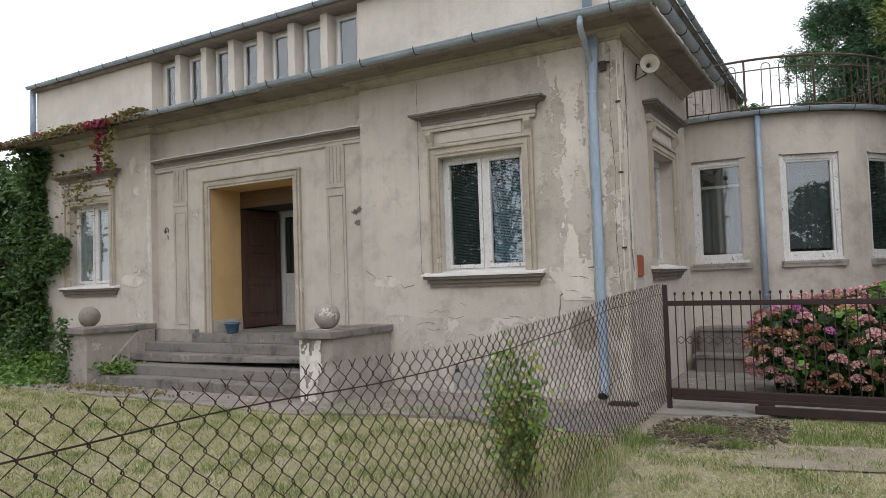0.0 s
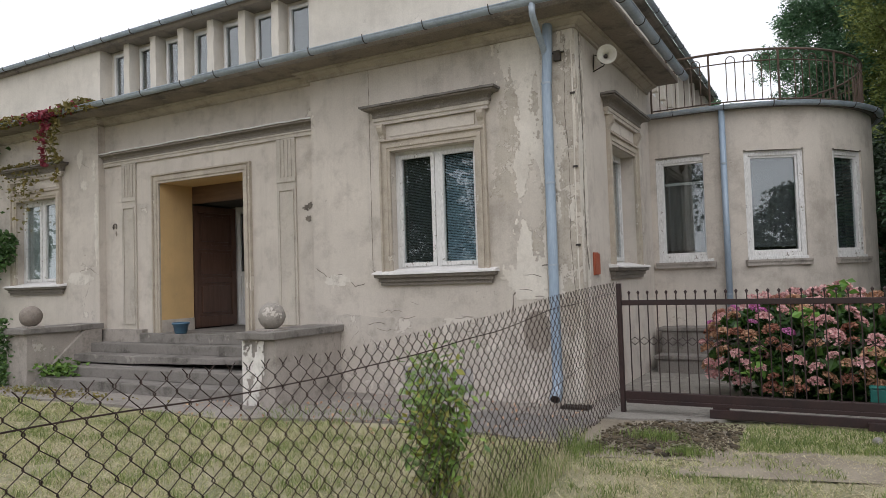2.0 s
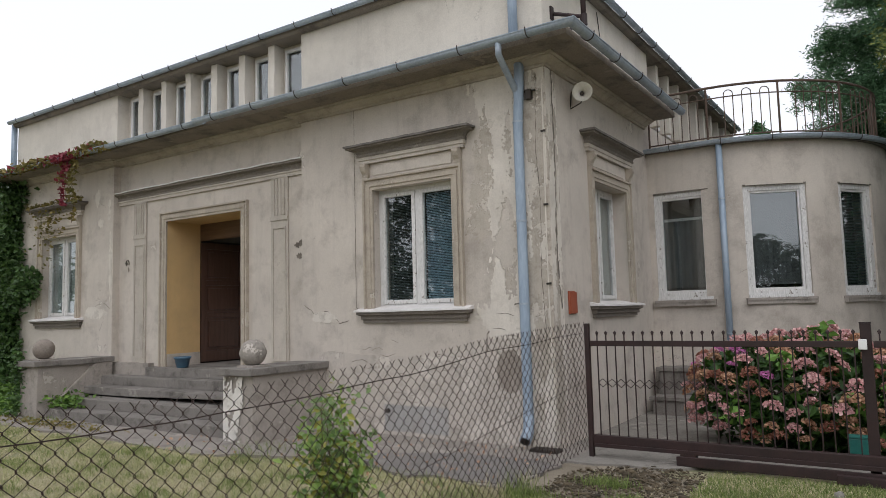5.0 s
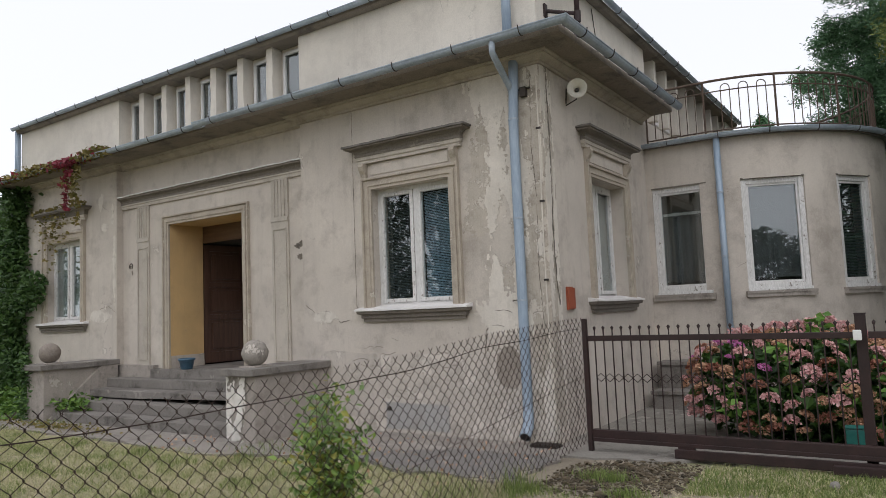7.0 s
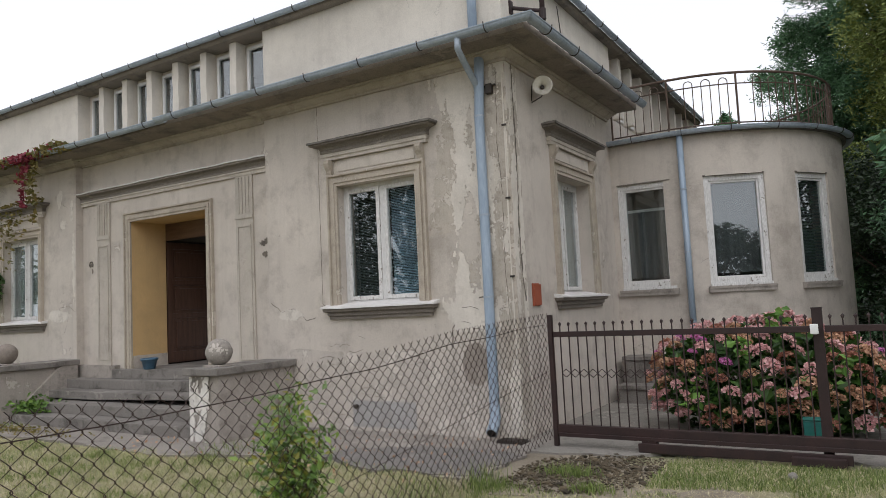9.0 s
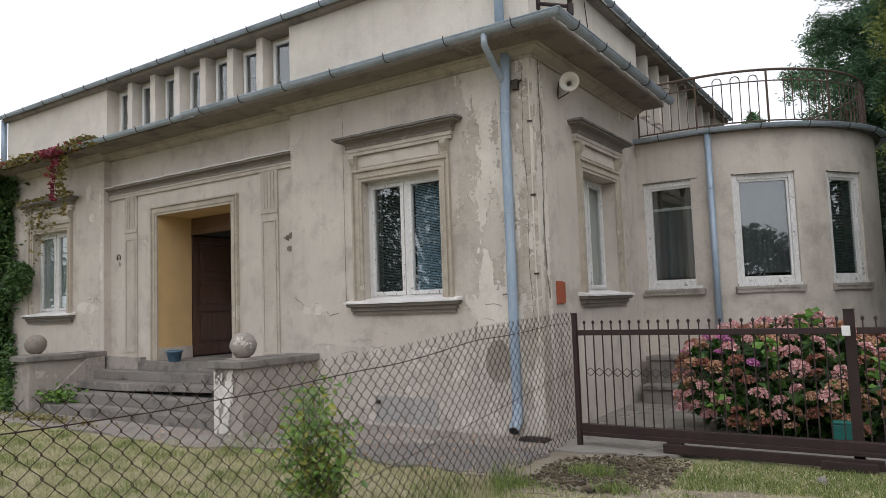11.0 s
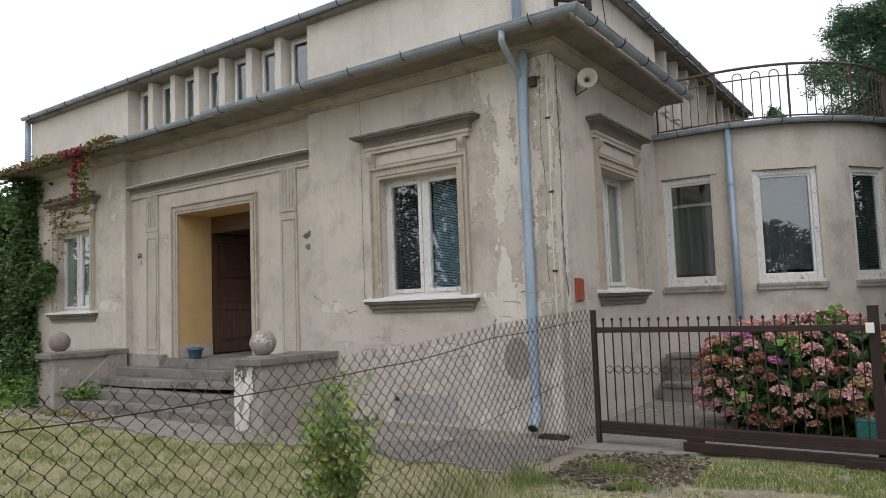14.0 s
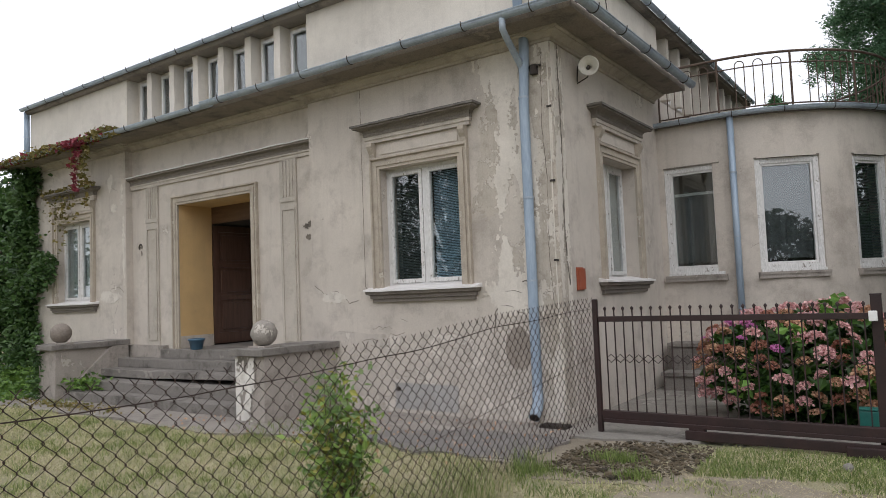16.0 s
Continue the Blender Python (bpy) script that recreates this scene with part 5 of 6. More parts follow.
def peeled(cx, cz, rx, rz, seed):
    """A place where the paint has come off in a ragged island."""
    scaled("peeled_patch", cx - 1.5 * rx, cx + 1.5 * rx, cz - 1.5 * rz, cz + 1.5 * rz, lambda u, z, out: (u, YF - out, z),
           lambda u, z: ((u - cx) / rx) ** 2 + ((z - cz) / rz) ** 2 + 1.1 * rag(u, z, seed * 1.7, 4.0, 4.0) < 0.75, M_FLAKE, "", 0.011, 0.007)


ragged_patch("bare_foot", -4.35, 0.52, 1.75, 0.55, 1, M_BARE, "rough bare foot of the wall", YF - 0.004, 0.16, 70, True)
ragged_patch("hatch_patch", -4.40, 0.235, 0.52, 0.175, 2, M_PATCH, "grey cemented cellar hatch", YF - 0.010, 0.04, 40, True)
part("vent_pipe", tube([(-4.85, YF - 0.05, 0.33), (-4.85, YF + 0.0, 0.33)], 0.03, 10), M_DARKMETAL, house, "small pipe end")
ragged_patch("damp_patch", -2.96, 0.90, 0.19, 0.26, 3, M_STAIN, "round brown damp patch", YF - 0.010, 0.12)
peeled(-6.02, 1.60, 0.30, 0.10, 7)
peeled(-12.02, 4.05, 0.10, 0.20, 10)
peeled(-11.62, 3.72, 0.07, 0.20, 11)
peeled(-11.9, 3.55, 0.14, 0.10, 12)
peeled(-11.55, 2.6, 0.05, 0.75, 13)
peeled(-12.0, 1.80, 0.42, 0.11, 14)
# open courses of the masonry where the render has thinned
crng = random.Random(23)
for k in range(26):
    x0, z = crng.uniform(-5.6, -2.7), 0.14 + 0.085 * crng.randrange(13)
    run = crng.uniform(0.12, 0.5)
    if x0 + run > -2.82 or (-4.95 < x0 + run and x0 < -3.85 and z < 0.45):
        continue
    crack("course_crack", [(x0 + run * t, YF - 0.006, z + 0.022 * math.sin(k * 1.7 + 5 * t)) for t in (0, 0.35, 0.7, 1)], 0.007, house, (0, -1, 0), 60 + k, 0.004)
for k, (x0, x1, z) in enumerate(((-3.12, -2.88, 1.60), (-3.18, -3.0, 1.42), (-2.98, -2.84, 1.33), (-2.6, -2.44, 1.56), (-2.58, -2.41, 1.3), (-2.6, -2.47, 0.98))):
    crack("course_crack", [(x0, YF - 0.009 - 0.006 * (x0 > -2.8), z), ((x0 + x1) / 2, YF - 0.009 - 0.006 * (x0 > -2.8), z + 0.015), (x1, YF - 0.009 - 0.006 * (x0 > -2.8), z - 0.02 + 0.008 * (k % 5))], 0.008, house, (0, -1, 0), 90 + k, 0.008)

scaled("limewash_patch", -6.56, -6.0, 0.02, 0.87, lambda u, z, out: (u, 7.447 - out, z), lambda u, z: rag(u, z, 31.0, 3.5, 1.2) > 2.6 * max(0.0, u + 6.36) - 0.28, M_WHITEPATCH, "white limewash smear on the pier", 0.012, 0.003)

grate = tagged(part("drain_grate", boxes((-2.62, -2.28, 8.60, 8.78, 0.01, 0.03), *[(-2.61 + 0.03 * i, -2.595 + 0.03 * i, 8.60, 8.78, 0.03, 0.045) for i in range(11)]), M_DARKMETAL), "dark iron drain grate at the wall foot", "drain grate")

# ---- plants ----
def leaves(rng, centres, size, curl=0.3, up=0.4, long=1.6):
    """Pointed leaves as four-sided folded blades, turned about at random. Returns vertices and faces."""
    n = len(centres)
    c = np.asarray(centres, float)
    d = rng.normal(size=(n, 3))
    d[:, 2] = d[:, 2] * 0.6 + up * 0.3
    d /= np.linalg.norm(d, axis=1)[:, None]
    u = rng.normal(size=(n, 3)) + np.array([0, -0.3, 0.8])
    s = np.cross(d, u)
    s /= np.linalg.norm(s, axis=1)[:, None]
    nn = np.cross(s, d)
    k = (size * rng.uniform(0.6, 1.25, n))[:, None]
    p0 = c - d * k * long * 0.5
    p1 = c + s * k * 0.5 + nn * k * curl * 0.5
    p2 = c + d * k * long * 0.5 - nn * k * curl * 0.3
    p3 = c - s * k * 0.5 + nn * k * curl * 0.5
    v = np.stack([p0, p1, p2, p3], 1).reshape(-1, 3)
    i = np.arange(n)[:, None] * 4
    f = np.concatenate([i + np.array([[0, 1, 2]]), i + np.array([[0, 2, 3]])])
    return v, f


def leaf_part(name, rng, centres, size, material, parent, **kw):
    v, f = leaves(rng, centres, size, **kw)
    ob = from_arrays(name, v.tolist(), f.tolist(), material, parent)
    ob["kind"] = "stuff"
    return ob


def shell(rng, n, c, r, inner=0.6):
    """Points in the outer part of a lumpy ellipsoid."""
    d = rng.normal(size=(n, 3))
    d /= np.linalg.norm(d, axis=1)[:, None]
    k = rng.uniform(inner ** 3, 1, n) ** (1 / 3)
    lump = np.array([1 + 0.22 * noise.noise(Vector(q) * 2.3 + Vector(c)) for q in d.tolist()])
    return np.asarray(c) + d * (k * lump)[:, None] * np.asarray(r)


def ivy():
    rng = np.random.default_rng(3)
    th = tagged(empty("ivy", pose(-15, 8.8, 0)), "dense green ivy climbing the house corner and spreading over the ground", "ivy")
    pts = []
    for k in range(5200):
        z = rng.uniform(0, 4.75)
        w = 0.34 + 0.10 * math.sin(z * 3.1) + 0.25 * math.exp(-((z - 2.4) / 0.5) ** 2) + 0.3 * math.exp(-(z / 0.7) ** 2)
        x = -15.12 + rng.normal() * w * 0.55
        d = abs(rng.normal()) * 0.28 * (1 + 0.6 * math.exp(-(z / 0.7) ** 2)) * (0.75 + 0.4 * math.sin(z * 5 + x * 3))
        pts.append((x + 15, YF - 0.04 - d - 8.8 if x > -15.3 else rng.uniform(-0.4, 0.6), z))
    leaf_part("climbing_leaves", rng, pts, 0.085, M_IVY, th)
    pts = shell(rng, 500, (-14.25, 8.62, 2.45), (0.5, 0.18, 0.42), 0.2) - np.array([-15, 8.8, 0])
    leaf_part("hanging_clump", rng, pts, 0.075, M_IVY, th)
    g = []
    for k in range(4200):
        x = rng.uniform(-17.5, -12.25)
        y = 8.55 - abs(rng.normal()) * 0.75
        if x > -13.0 and y > 7.3 and rng.random() < 0.6:
            continue
        h = 0.42 * math.exp(-((8.5 - y) / 0.8) ** 2) * (1 - 0.75 * max(0, (x + 14.5) / 2.3)) + 0.03
        g.append((x + 15, y - 8.8, rng.uniform(0.02, max(0.05, h))))
    leaf_part("ground_leaves", rng, g, 0.075, M_FRESHIVY, th)
    part("stem", tube([(-0.25, -0.03, 0), (-0.3, -0.05, 1.2), (-0.2, -0.05, 2.6), (-0.3, -0.06, 4.6)], 0.025, 6), M_STEM, th)


M_FRESHIVY = leafy("fresh_ground_ivy", (0.045, 0.11, 0.015), (0.16, 0.27, 0.05), 0.55)
ivy()


def creeper():
    rng = np.random.default_rng(5)
    th = tagged(empty("creeper", pose(-13, 8.3, 4.8)), "thin autumn creeper along the gutter, olive with a crimson patch", "creeper")
    base = np.array([-13, 8.3, 4.8])
    pts, red = [], []
    for k in range(1700):
        x = -10.7 - abs(rng.normal()) * 2.4 if rng.random() < 0.5 else rng.uniform(-16.2, -11.2)
        hump = 0.035 + 0.05 * noise.noise(Vector((x * 1.4, 0, 0))) + (0.05 if -11.6 < x < -10.9 else 0)
        q = (x, 8.24 + rng.normal() * 0.07, 4.82 + rng.uniform(-0.10, max(0.02, hump)))
        (red if (abs(x + 12.15) < 0.35 + 0.15 * rng.random() or rng.random() < 0.08) else pts).append(q)
    for k in range(130):
        z = rng.uniform(0, 1.0)
        red.append((-12.12 + 0.06 * math.sin(z * 7) + rng.normal() * 0.09 * (1 - 0.75 * z), 8.2 + rng.normal() * 0.03, 4.85 - z * 1.0))
    for x0, l in ((-11.85, 1.25), (-12.3, 0.5), (-12.0, 0.8)):
        for k in range(int(90 * l)):
            z = rng.uniform(0, l)
            pts.append((x0 + 0.05 * math.sin(z * 9) + rng.normal() * 0.03, 8.25 + rng.normal() * 0.03, 4.8 - z))
    leaf_part("olive_leaves", rng, np.array(pts) - base, 0.062, M_CREEPER, th)
    leaf_part("crimson_leaves", rng, np.array(red) - base, 0.062, M_REDCREEP, th)
    low = []
    for k in range(420):
        u = rng.random()
        low.append((-13.55 + rng.normal() * 0.3, 8.66 + rng.normal() * 0.03, 3.95 - abs(rng.normal()) * 0.5) if u < 0.45 else (rng.uniform(-14.5, -12.3), 8.68 + rng.normal() * 0.04, 4.06 + rng.normal() * 0.035))
    leaf_part("window_leaves", rng, np.array(low) - base, 0.055, M_CREEPER, th)
    for x0, l in ((-11.85, 1.3), (-12.12, 1.0)):
        part("strand", tube([(x0 + 13 + 0.05 * math.sin(z * 9), -0.05, -z) for z in np.linspace(0, l, 12)], 0.004, 4), M_STEM, th)


creeper()


def shrub():
    rng = np.random.default_rng(8)
    th = tagged(empty("shrub", pose(-2.05, 4.72, 0)), "young bright green leafy shrub growing by the fence", "shrub")
    pts, pale = [], []
    for k in range(19):
        a = rng.uniform(0, 2 * math.pi)
        h = rng.uniform(0.60, 1.12)
        sp = rng.uniform(0.05, 0.31)
        way = [Vector((0.04 * math.cos(a), 0.04 * math.sin(a), 0))]
        for t in np.linspace(0.15, 1, 7):
            way.append(Vector((sp * t * math.cos(a) + 0.03 * math.sin(t * 5 + k), sp * t * math.sin(a) + 0.03 * math.cos(t * 4 + k), h * t)))
        part("stem", tube(way, [0.006] + [0.0055 - 0.004 * t for t in np.linspace(0.15, 1, 7)], 5), M_STEM, th)
        for p in way[2:]:
            for j in range(13):
                q = p + Vector(rng.normal(size=3)) * 0.064
                (pts if rng.random() < 0.8 else pale).append(q)
    half = len(pts) // 2
    leaf_part("leaves", rng, pts[:half], 0.036, M_SHRUB, th, long=1.9)
    leaf_part("dull_leaves", rng, pts[half:], 0.038, M_SHRUBDULL, th, long=1.9)
    leaf_part("yellow_leaves", rng, pale, 0.036, M_CREEPER2, th, long=1.8)
    v, f = blades(rng, [(rng.normal() * 0.12, rng.normal() * 0.16) for _ in range(420)], 0.45, 0.004)
    ob = from_arrays("dry_stalk", v, f, M_DRY, th)
    ob["kind"] = "stuff"


M_CREEPER2 = leafy("yellowing_leaves", (0.20, 0.22, 0.03), (0.42, 0.40, 0.10), 0.6)


def blades(rng, places, height, width, z0=0.0, lean=0.5):
    """Grass blades, each a bent narrow strip of three triangles."""
    p = np.asarray(places, float)
    n = len(p)
    a = rng.uniform(0, 2 * math.pi, n)
    h = height * rng.uniform(0.4, 1.2, n)
    b = rng.uniform(0, 2 * math.pi, n)
    le = lean * h * rng.uniform(0.2, 1.3, n)
    base = np.c_[p, np.full(n, z0)] if p.shape[1] == 2 else p
    side = np.c_[np.cos(a), np.sin(a), np.zeros(n)] * width / 2
    mid = base + np.c_[np.cos(b) * le * 0.35, np.sin(b) * le * 0.35, h * 0.6]
    tip = base + np.c_[np.cos(b) * le, np.sin(b) * le, h]
    v = np.stack([base - side, base + side, mid - side * 0.8, mid + side * 0.8, tip], 1).reshape(-1, 3)
    i = np.arange(n)[:, None] * 5
    f = np.concatenate([i + np.array([[0, 1, 3]]), i + np.array([[0, 3, 2]]), i + np.array([[2, 3, 4]])])
    return v.tolist(), f.tolist()


shrub()


def hydrangea():
    rng = np.random.default_rng(11)
    c, r = np.array([0.13, 10.25, 0.58]), np.array([1.33, 0.78, 0.70])
    th = tagged(empty("hydrangea", pose(c[0], c[1], 0)), "large hydrangea bush with faded pink and tan flower heads", "hydrangea")
    off = np.array([c[0], c[1], 0])
    pts = shell(rng, 3600, c, r * 0.97, 0.55) - off
    pts = pts[pts[:, 2] > 0.03]
    leaf_part("leaves", rng, pts, 0.105, M_HYDLEAF, th, long=1.5)
    for q in ((0.32, 9.75, 1.30), (-0.02, 9.45, 1.02), (0.62, 9.55, 0.55), (-0.55, 9.6, 0.45), (0.95, 9.7, 0.8)):
        leaf_part("young_shoot", rng, np.array(q) - off + rng.normal(size=(22, 3)) * 0.07, 0.075, M_YOUNG, th, long=1.6)
    for k in range(14):
        a = rng.uniform(0, 2 * math.pi)
        e = Vector((r[0] * 0.7 * math.cos(a), r[1] * 0.7 * math.sin(a), rng.uniform(0.5, 1.1)))
        part("stem", tube([(0.1 * math.cos(a), 0.1 * math.sin(a), 0), e * 0.5 + Vector((0, 0, 0.15)), e], [0.014, 0.011, 0.006], 5), M_STEM, th)
    heads = []
    for m, mat in enumerate((M_PINK, M_TAN, M_PINK, M_RUSTED, M_MAGENTA)):
        n = 150
        d = rng.normal(size=(n, 3))
        d /= np.linalg.norm(d, axis=1)[:, None]
        d[:, 2] = np.abs(d[:, 2]) * 0.9 - 0.15
        v, f = leaves(rng, d * 0.092 * rng.uniform(0.8, 1.12, n)[:, None], 0.034, 0.15, 0.3, 1.1)
        me = bpy.data.meshes.new("flower_head")
        me.from_pydata([tuple(q) for q in v], [], [tuple(q) for q in f])
        me.materials.append(mat)
        heads.append(me)
    placed = []
    tries = 0
    while len(placed) < 165 and tries < 6000:
        tries += 1
        d = rng.normal(size=3)
        d /= np.linalg.norm(d)
        if d[2] < -0.55 or d[1] > 0.55:
            continue
        p = d * (1 + 0.22 * noise.noise(Vector(d) * 2.3 + Vector(c))) * r + np.array([0, 0, c[2]])
        if p[2] < 0.12 or any(np.linalg.norm(p - q) < 0.14 for q in placed):
            continue
        placed.append(p)
        u = rng.random()
        top = p[2] > 0.95
        k = 4 if u < 0.06 else (0 if (u < 0.62 if top else u < 0.36) else 1)
        o = new("flower_head", heads[k + (2 if k < 2 and rng.random() < 0.5 else 0)])
        o.parent = th
        s = rng.uniform(0.7, 1.15) * (0.7 if k == 4 else 1)
        o.matrix_basis = Matrix.LocRotScale(Vector(p), Euler((rng.normal() * 0.4, rng.normal() * 0.4, rng.uniform(0, 6.28))), (s, s, s * rng.uniform(0.75, 1)))


hydrangea()


# ---- trees ----
def conifer(name, x, y, h, r, seed, material, label, tufts, size, droop=0.15, low=0.8, shape=0.8, clump=22):
    """Trunk, whorled limbs, and many small needle tufts gathered in sprays along them."""
    rng = np.random.default_rng(seed)
    th = tagged(empty(name, pose(x, y, 0)), label, "tree")
    part("trunk", tube([(0, 0, -0.2), (0.05, 0, h * 0.4), (0, 0.05, h * 0.97)], [0.26, 0.18, 0.03], 9), M_BARK, th, "", True)
    limbs = bmesh.new()
    pts = []
    n = int(h * 7)
    for k in range(n):
        z = low + (h - low) * (k + rng.random()) / n
        t = (z - low) / (h - low)
        reach = r * (1 - t) ** shape * rng.uniform(0.6, 1.12) + 0.15
        a = rng.uniform(0, 2 * math.pi)
        e = Vector((reach * math.cos(a), reach * math.sin(a), z - droop * reach + 0.25 * reach * rng.random()))
        s = Vector((0, 0, z - 0.1))
        m = s.lerp(e, 0.5) + Vector((0, 0, 0.12 * reach))
        tube([s, m, e], [0.03, 0.02, 0.006], 4, limbs, False)
        for j in range(max(2, int(tufts * (0.4 + reach / r)))):
            u = rng.uniform(0.25, 1.05)
            q = s.lerp(e, u) + Vector((0, 0, 0.12 * reach * (1 - abs(2 * u - 1)))) + Vector(rng.normal(size=3)) * (0.16 + 0.14 * reach / r)
            pts.append(q)
    ob = part("limbs", limbs, M_BARK, th)
    ob["kind"] = "stuff"
    cl = np.repeat(np.array(pts), clump, 0)
    cl = cl + rng.normal(size=cl.shape) * 0.13
    leaf_part("crown", rng, cl, size, material, th, long=3.8, curl=0.2)


conifer("pine_tree", 2.0, 27.5, 16.5, 4.0, 21, M_NEEDLE, "tall dark blue-green pine behind the house", 40, 0.042, 0.05, 0.6, 0.45, 84)
conifer("thuja_tree", 2.3, 23.8, 12.0, 2.1, 22, M_THUJA, "tall yellow-green thuja behind the house", 50, 0.042, -0.35, 0.3, 0.5)
conifer("spruce_tree", 4.15, 18.6, 9.2, 2.7, 23, M_NEEDLE, "dense dark spruce beside the yard", 46, 0.042, 0.2, 0.2, 0.6, 40)
# unseen spruce, added to block skylight from the bay's right side
conifer("spruce_tree", 5.0, 13.6, 13.0, 3.2, 26, M_NEEDLE, "dense dark spruce added out of view to shade the bay", 26, 0.09, 0.2, 0.2, 0.5, 22)
conifer("pine_tree", 6.0, 31.0, 18.0, 4.2, 24, M_NEEDLE, "tall dark pine further back", 34, 0.10, 0.05, 0.6, 0.5)
conifer("far_tree", -7.4, 58.0, 14.6, 4.6, 25, M_NEEDLE, "distant dark tree top behind the terrace", 12, 0.16, 0.05, 3.0, 0.4)


def broadleaf(name, x, y, h, r, seed, material, label, n, size):
    """Trunk with forked limbs and a crown of leaf clumps with gaps."""
    rng = np.random.default_rng(seed)
    th = tagged(empty(name, pose(x, y, 0)), label, "tree")
    part("trunk", tube([(0, 0, -0.2), (0.1, 0.05, h * 0.3), (0.05, -0.1, h * 0.6)], [0.22, 0.17, 0.08], 9), M_BARK, th, "", True)
    pts = []
    for k in range(26):
        a, e = rng.uniform(0, 2 * math.pi), rng.uniform(0.12, 1.0)
        c = Vector((r * 0.8 * math.cos(a) * math.sin(math.pi * min(0.95, e)) ** 0.4, r * 0.8 * math.sin(a) * math.sin(math.pi * min(0.95, e)) ** 0.4, h * e))
        part("limb", tube([(0.05, 0, h * 0.3 * min(1, e + 0.3)), c * 0.55 + Vector((0, 0, h * 0.1)), c], [0.06, 0.035, 0.01], 5), M_BARK, th)
        pts.append(shell(rng, n // 26, c, (r * 0.42, r * 0.42, h * 0.13), 0.3))
    leaf_part("crown", rng, np.concatenate(pts), size, material, th)


broadleaf("hedge_tree", -18.6, 10.4, 4.4, 2.0, 31, M_HEDGELIGHT, "green dense shrub tree beside the house", 9000, 0.14)
broadleaf("hedge_tree", -21.5, 12.5, 5.2, 2.4, 32, M_HEDGE, "dark dense shrub tree in the garden", 8000, 0.16)
broadleaf("hedge_tree", -17.4, 13.5, 4.6, 1.8, 33, M_HEDGE, "dark shrub tree behind the corner", 6000, 0.16)
M_SHRUBFAR = leafy("light_far_foliage", (0.05, 0.10, 0.02), (0.15, 0.24, 0.06), 0.6)
broadleaf("garden_tree", -27.0, 19.0, 8.3, 3.2, 34, M_SHRUBFAR, "lighter green tree in the neighbouring garden", 6500, 0.2)
broadleaf("yard_shrub", 4.2, 16.5, 2.6, 1.5, 35, M_HEDGE, "dark shrub at the edge of the yard", 6000, 0.12)
broadleaf("hedge_tree", 2.3, 22.0, 4.8, 2.0, 37, M_HEDGE, "dark dense shrub tree behind the bay", 14000, 0.08)
broadleaf("hedge_tree", 0.6, 25.0, 5.4, 2.2, 38, M_HEDGE, "dark dense shrub tree under the pines", 7000, 0.14)
broadleaf("yard_shrub", 2.6, 19.5, 3.4, 1.5, 36, M_HEDGE, "dark shrub behind the bay", 13000, 0.07)
# trees across the street behind the walk, which the panes mirror
M_STREETLEAF = leafy("street_tree_leaves", (0.02, 0.032, 0.012), (0.05, 0.07, 0.03), 0.6)
for k, (x, y, h) in enumerate(((-9, -16, 9), (-1, -19, 11), (8, -15, 5.5), (15, -7, 4.6), (19, -3, 5.2), (14, 3, 4.2), (-14, -12, 9.5), (-19, -13, 10.5), (-25, -14, 10), (-22, -22, 13), (-12, -24, 13), (14, 19, 9), (18, 24, 10), (16, 13, 9))):
    broadleaf("street_tree", x, y, h, 3.2, 50 + k, M_STREETLEAF, "green broadleaf tree across the street", 5200, 0.19)

# ---- ground cover ----
def scatter(rng, n, x0, x1, y0, y1, keep):
    out = []
    while len(out) < n:
        x, y = rng.uniform(x0, x1), rng.uniform(y0, y1)
        if keep(x, y, rng):
            out.append((x, y, ground_height(x, y)))
    return out


def cover(name, seed, n, area, keep, height, width, material, label, lean=0.8):
    rng = np.random.default_rng(seed)
    v, f = blades(rng, scatter(rng, n, *area, keep), height, width, 0.0, lean)
    ob = from_arrays(name, v, f, material)
    tagged(ob, label, "grass", kind="stuff")


def patchy(x, y, s):
    return noise.noise(Vector((x * 0.9, y * 0.9, s))) + 0.5 * noise.noise(Vector((x * 3.1, y * 3.1, s)))


def on_lawn(x, y):
    edge = 6.8 + 0.25 * noise.noise(Vector((x * 1.3, 0, 9)))
    if x < -2.0:
        return y < edge + (0.5 if -6.0 < x < -2.2 and y > 6.6 else 0) * 0.6
    bare = x > -0.9 and abs(y - 7.05 - 0.25 * x) < 0.42 and noise.noise(Vector((x * 1.7, y * 2.4, 21))) + 0.5 * noise.noise(Vector((x * 6, y * 6, 22))) > -0.12
    return y < 8.66 and not (x < -0.55 and y > 6.9) and not bare


cover("lawn", 61, 70000, (-13.5, 2.6, 2.0, 8.66), lambda x, y, r: on_lawn(x, y) and patchy(x, y, 1) > -0.25 + 0.3 * r.normal(), 0.05, 0.007, M_GRASS, "short mown olive grass", 1.4)
cover("straw", 62, 60000, (-13.5, 2.6, 2.0, 8.66), lambda x, y, r: on_lawn(x, y) and patchy(x, y, 5) > -0.1 + 0.3 * r.normal(), 0.028, 0.007, M_DRY, "dry cut straw lying on the lawn", 4.0)
def hay_here(x, y, r):
    return on_lawn(x, y) and noise.noise(Vector((x * 1.6, y * 2.6, 13))) + 0.6 * noise.noise(Vector((x * 5.5, y * 8, 14))) > 0.12 + 0.1 * r.normal()


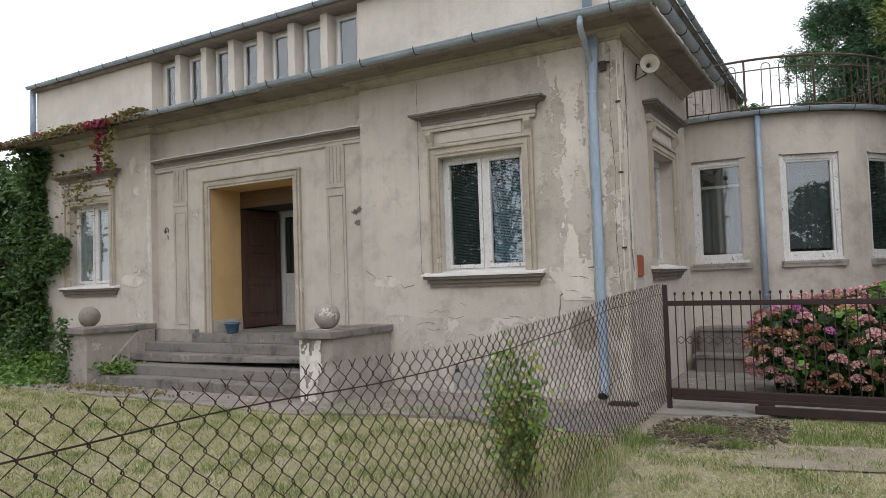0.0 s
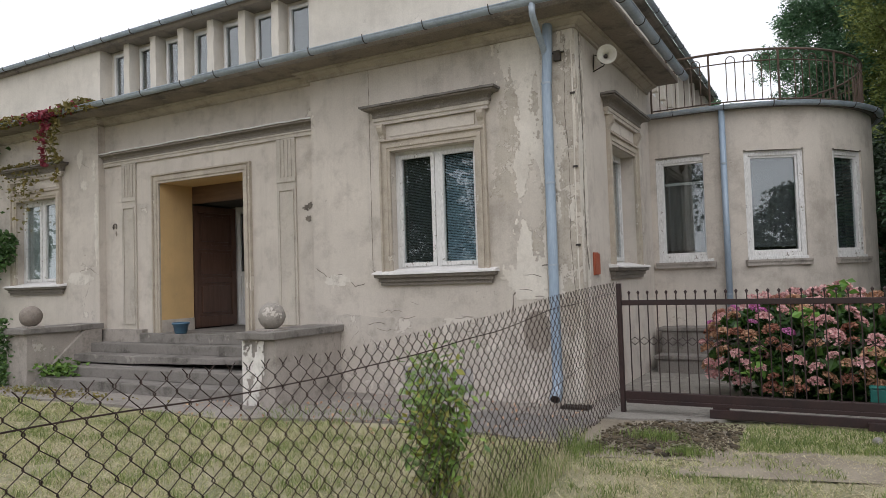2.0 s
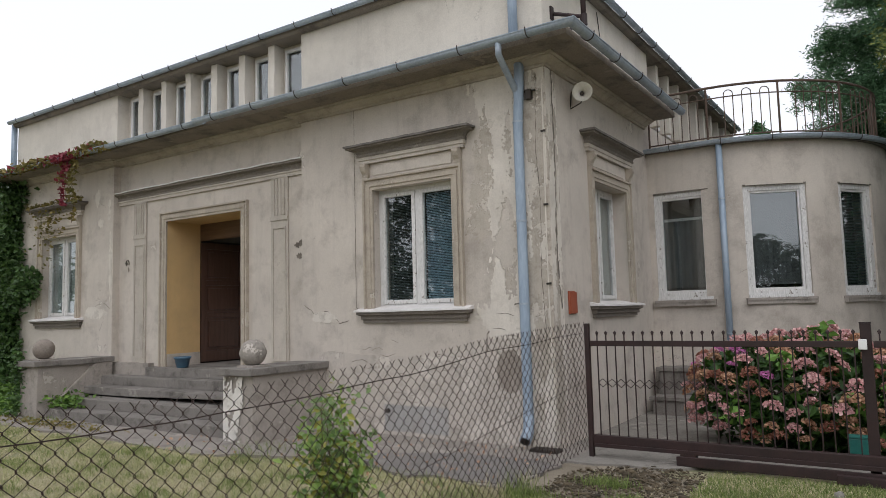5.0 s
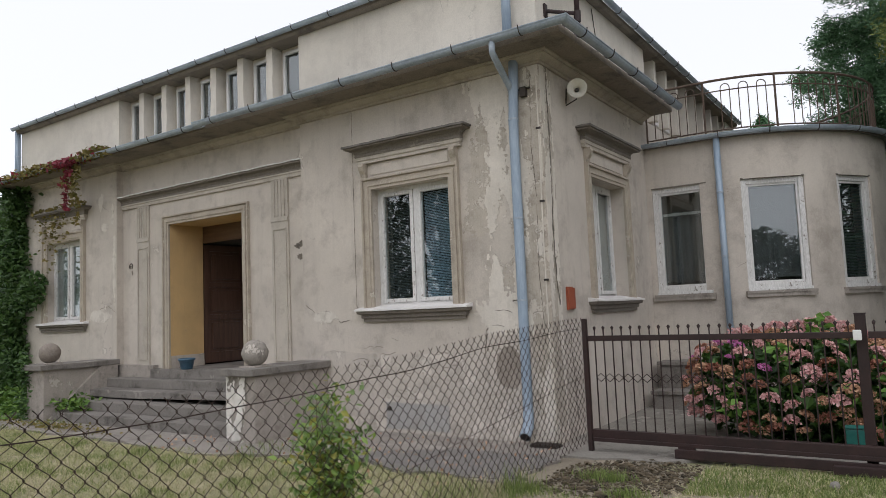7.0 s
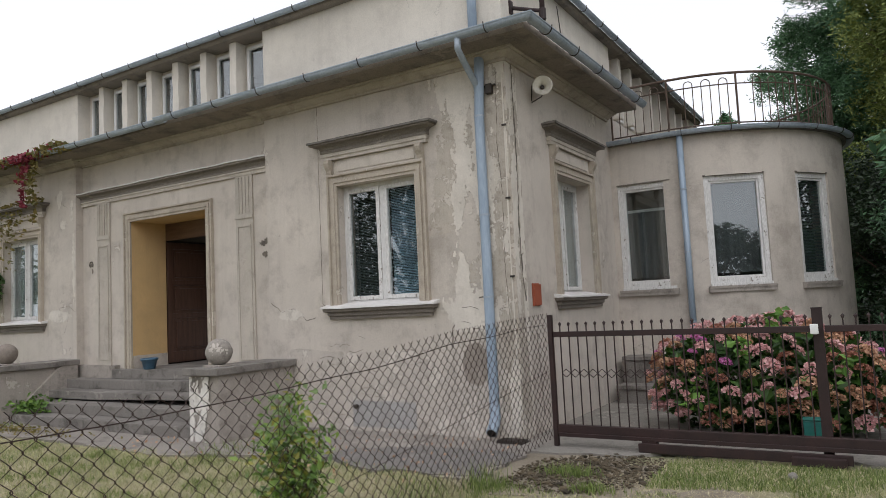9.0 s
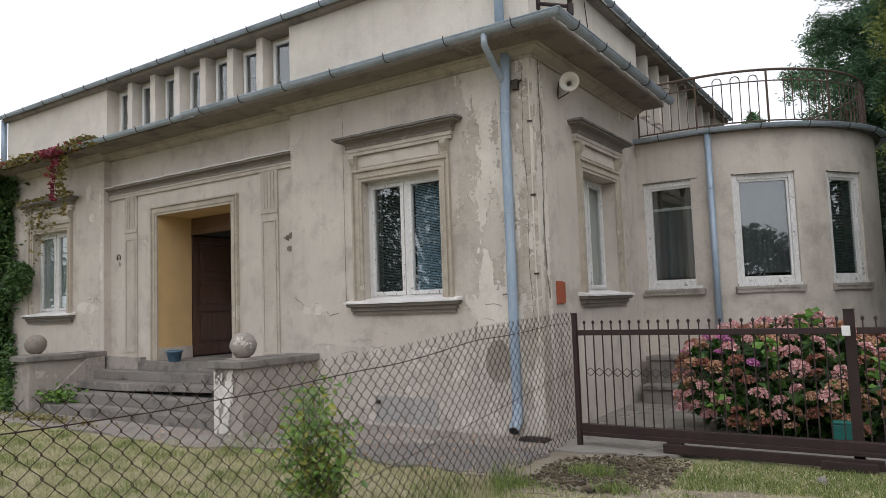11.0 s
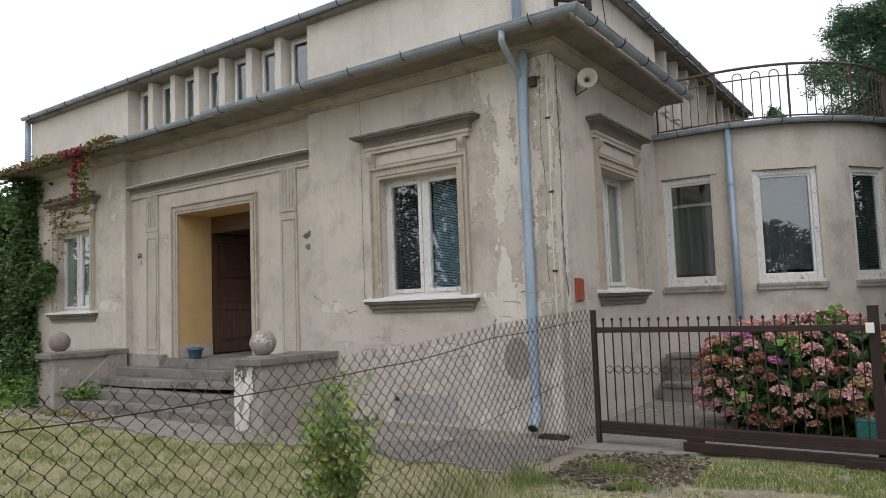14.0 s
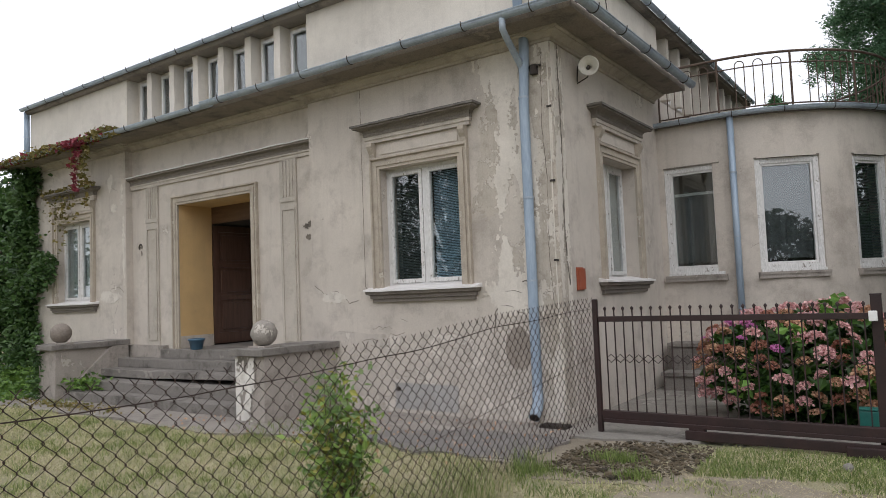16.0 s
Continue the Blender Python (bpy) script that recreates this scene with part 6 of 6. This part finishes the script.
cover("hay", 66, 26000, (-13.0, 2.6, 2.0, 8.4), hay_here, 0.035, 0.005, M_DRY, "pale hay left lying in streaks after mowing", 5.0)
cover("lawn_clumps", 67, 26000, (-13.0, 2.6, 2.0, 8.4), lambda x, y, r: on_lawn(x, y) and noise.noise(Vector((x * 1.9, y * 2.9, 17))) + 0.5 * noise.noise(Vector((x * 6, y * 7, 18))) > 0.2 + 0.08 * r.normal(), 0.075, 0.006, M_FRESH, "greener clumps standing in the mown lawn", 1.0)
cover("fresh_grass", 63, 4800, (-1.0, 1.6, 7.1, 8.62), lambda x, y, r: patchy(x, y, 2) > -0.2 and (y - 7.9 - 0.35 * x * 0.6) ** 2 < 0.5 and on_lawn(x, y) and r.random() < 0.8, 0.055, 0.006, M_FRESH, "fresh green grass before the gate", 0.7)
cover("tall_grass", 64, 900, (-2.1, -1.7, 2.5, 7.2), lambda x, y, r: patchy(x, y, 7) > 0.0, 0.22, 0.005, M_FRESH, "longer grass left along the fence", 0.6)
cover("dry_grass", 65, 1500, (-2.15, -1.7, 2.0, 7.4), lambda x, y, r: patchy(x, y, 8) > -0.1, 0.20, 0.004, M_DRY, "dry grass along the fence", 0.8)
for k, (x, y, n, s) in enumerate(((-1.30, 7.55, 420, 0.13), (-0.9, 7.05, 260, 0.12), (-1.75, 6.85, 300, 0.15), (-4.6, 7.45, 220, 0.25), (-5.6, 7.3, 240, 0.35), (-11.2, 7.45, 260, 0.35))):
    rng = np.random.default_rng(70 + k)
    v, f = blades(rng, [(x + rng.normal() * s, y + rng.normal() * s * 0.6, 0.0) for _ in range(n)], 0.09, 0.006, 0, 0.7)
    tagged(from_arrays("grass_tuft", v, f, M_FRESH), "small green tuft of grass in the soil", "grass tuft", kind="stuff")


def soil_and_clods():
    slab("bare_pavement", [(-0.95, 6.5), (0.2, 6.75), (1.6, 7.05), (1.6, 7.75), (0.3, 7.5), (-0.8, 7.2)], -0.008, 0.08, M_SOIL, "bare trodden soil in the lawn before the gate", 0.12, 0.02, 0.16)
    slab("soil_pavement", [(-1.86, 6.75), (-0.9, 6.95), (-0.5, 7.6), (-0.65, 8.35), (-1.2, 8.55), (-1.86, 8.45)], -0.010, 0.08, M_SOIL, "bare dusty soil by the gate post", 0.12, 0.01, 0.2)
    rng = np.random.default_rng(80)
    verts, faces = [], []
    bm = bmesh.new()
    bmesh.ops.create_icosphere(bm, subdivisions=1, radius=1)
    bv = np.array([v.co for v in bm.verts])
    bf = [[v.index for v in f.verts] for f in bm.faces]
    bm.free()
    k = 0
    while k < 2300:
        x, y = rng.uniform(-1.85, -0.55), rng.uniform(6.9, 8.5)
        if ((x + 1.2) / 0.78) ** 2 + ((y - 7.65 - 0.35 * (x + 1.2)) / 0.85) ** 2 > rng.uniform(0.05, 1.25):
            continue
        s = rng.gamma(1.2, 0.0050) + 0.003
        q = bv * (1 + 0.27 * rng.normal(size=(len(bv), 1))) * np.array([s * 1.3, s, s * 0.6]) + np.array([x, y, 0.002 + s * 0.3])
        faces += [[i + len(verts) for i in f] for f in bf]
        verts += q.tolist()
        k += 1
    tagged(from_arrays("clods", verts, faces, M_CLOD), "dark dry clods and mulch scattered on the soil", "clods", kind="stuff")


soil_and_clods()
cover("dead_grass", 68, 2600, (-0.95, 1.6, 6.5, 7.8), lambda x, y, r: not on_lawn(x, y) and r.random() < 0.8, 0.022, 0.005, M_DRY, "dead grass strewn on the bare soil", 3.5)
stone = bmesh.new()
bmesh.ops.create_icosphere(stone, subdivisions=2, radius=0.038)
worn(stone, 0.02, 18, 3)
st = tagged(part("stone", stone, M_APRON), "pale stone lying in the grass", "stone")
st.matrix_basis = pose(0.55, 8.05, 0.02)
weeds = tagged(empty("weeds", pose(-11.25, 7.9, 0.16)), "green weeds growing in the step corner", "weeds")
rng = np.random.default_rng(90)
leaf_part("leaves", rng, rng.normal(size=(380, 3)) * np.array([0.22, 0.16, 0.07]) + np.array([0.05, 0, 0.10]), 0.06, M_FRESHIVY, weeds)
wv = np.random.default_rng(91)
pier_weed = tagged(empty("pier_creeper", pose(-12.0, 7.5, 0)), "ivy trailing over the low pier", "ivy")
leaf_part("leaves", wv, [(wv.normal() * 0.10, -0.10 + wv.normal() * 0.05, z) for z in wv.uniform(0.0, 1.15, 260)], 0.06, M_IVY, pier_weed)
litter = np.random.default_rng(93)
v, f = leaves(litter, [(x, y, 0.035) for x, y in zip(litter.normal(-10.6, 0.9, 380), litter.normal(7.2, 0.16, 380))], 0.04, 0.3, 0, 1.3)
tagged(from_arrays("leaf_litter", v.tolist(), f.tolist(), M_CREEPER), "olive and brown leaf litter before the steps", "leaf litter", kind="stuff")
fallen = np.random.default_rng(92)
v, f = leaves(fallen, [(x, y, 0.03) for x, y in zip(fallen.uniform(-7.5, -2.3, 260), fallen.uniform(6.6, 8.7, 260))], 0.03, 0.3, 0, 1.3)
tagged(from_arrays("fallen_leaves", v.tolist(), f.tolist(), M_TAN), "dry fallen leaves on the path", "fallen leaves", kind="stuff")
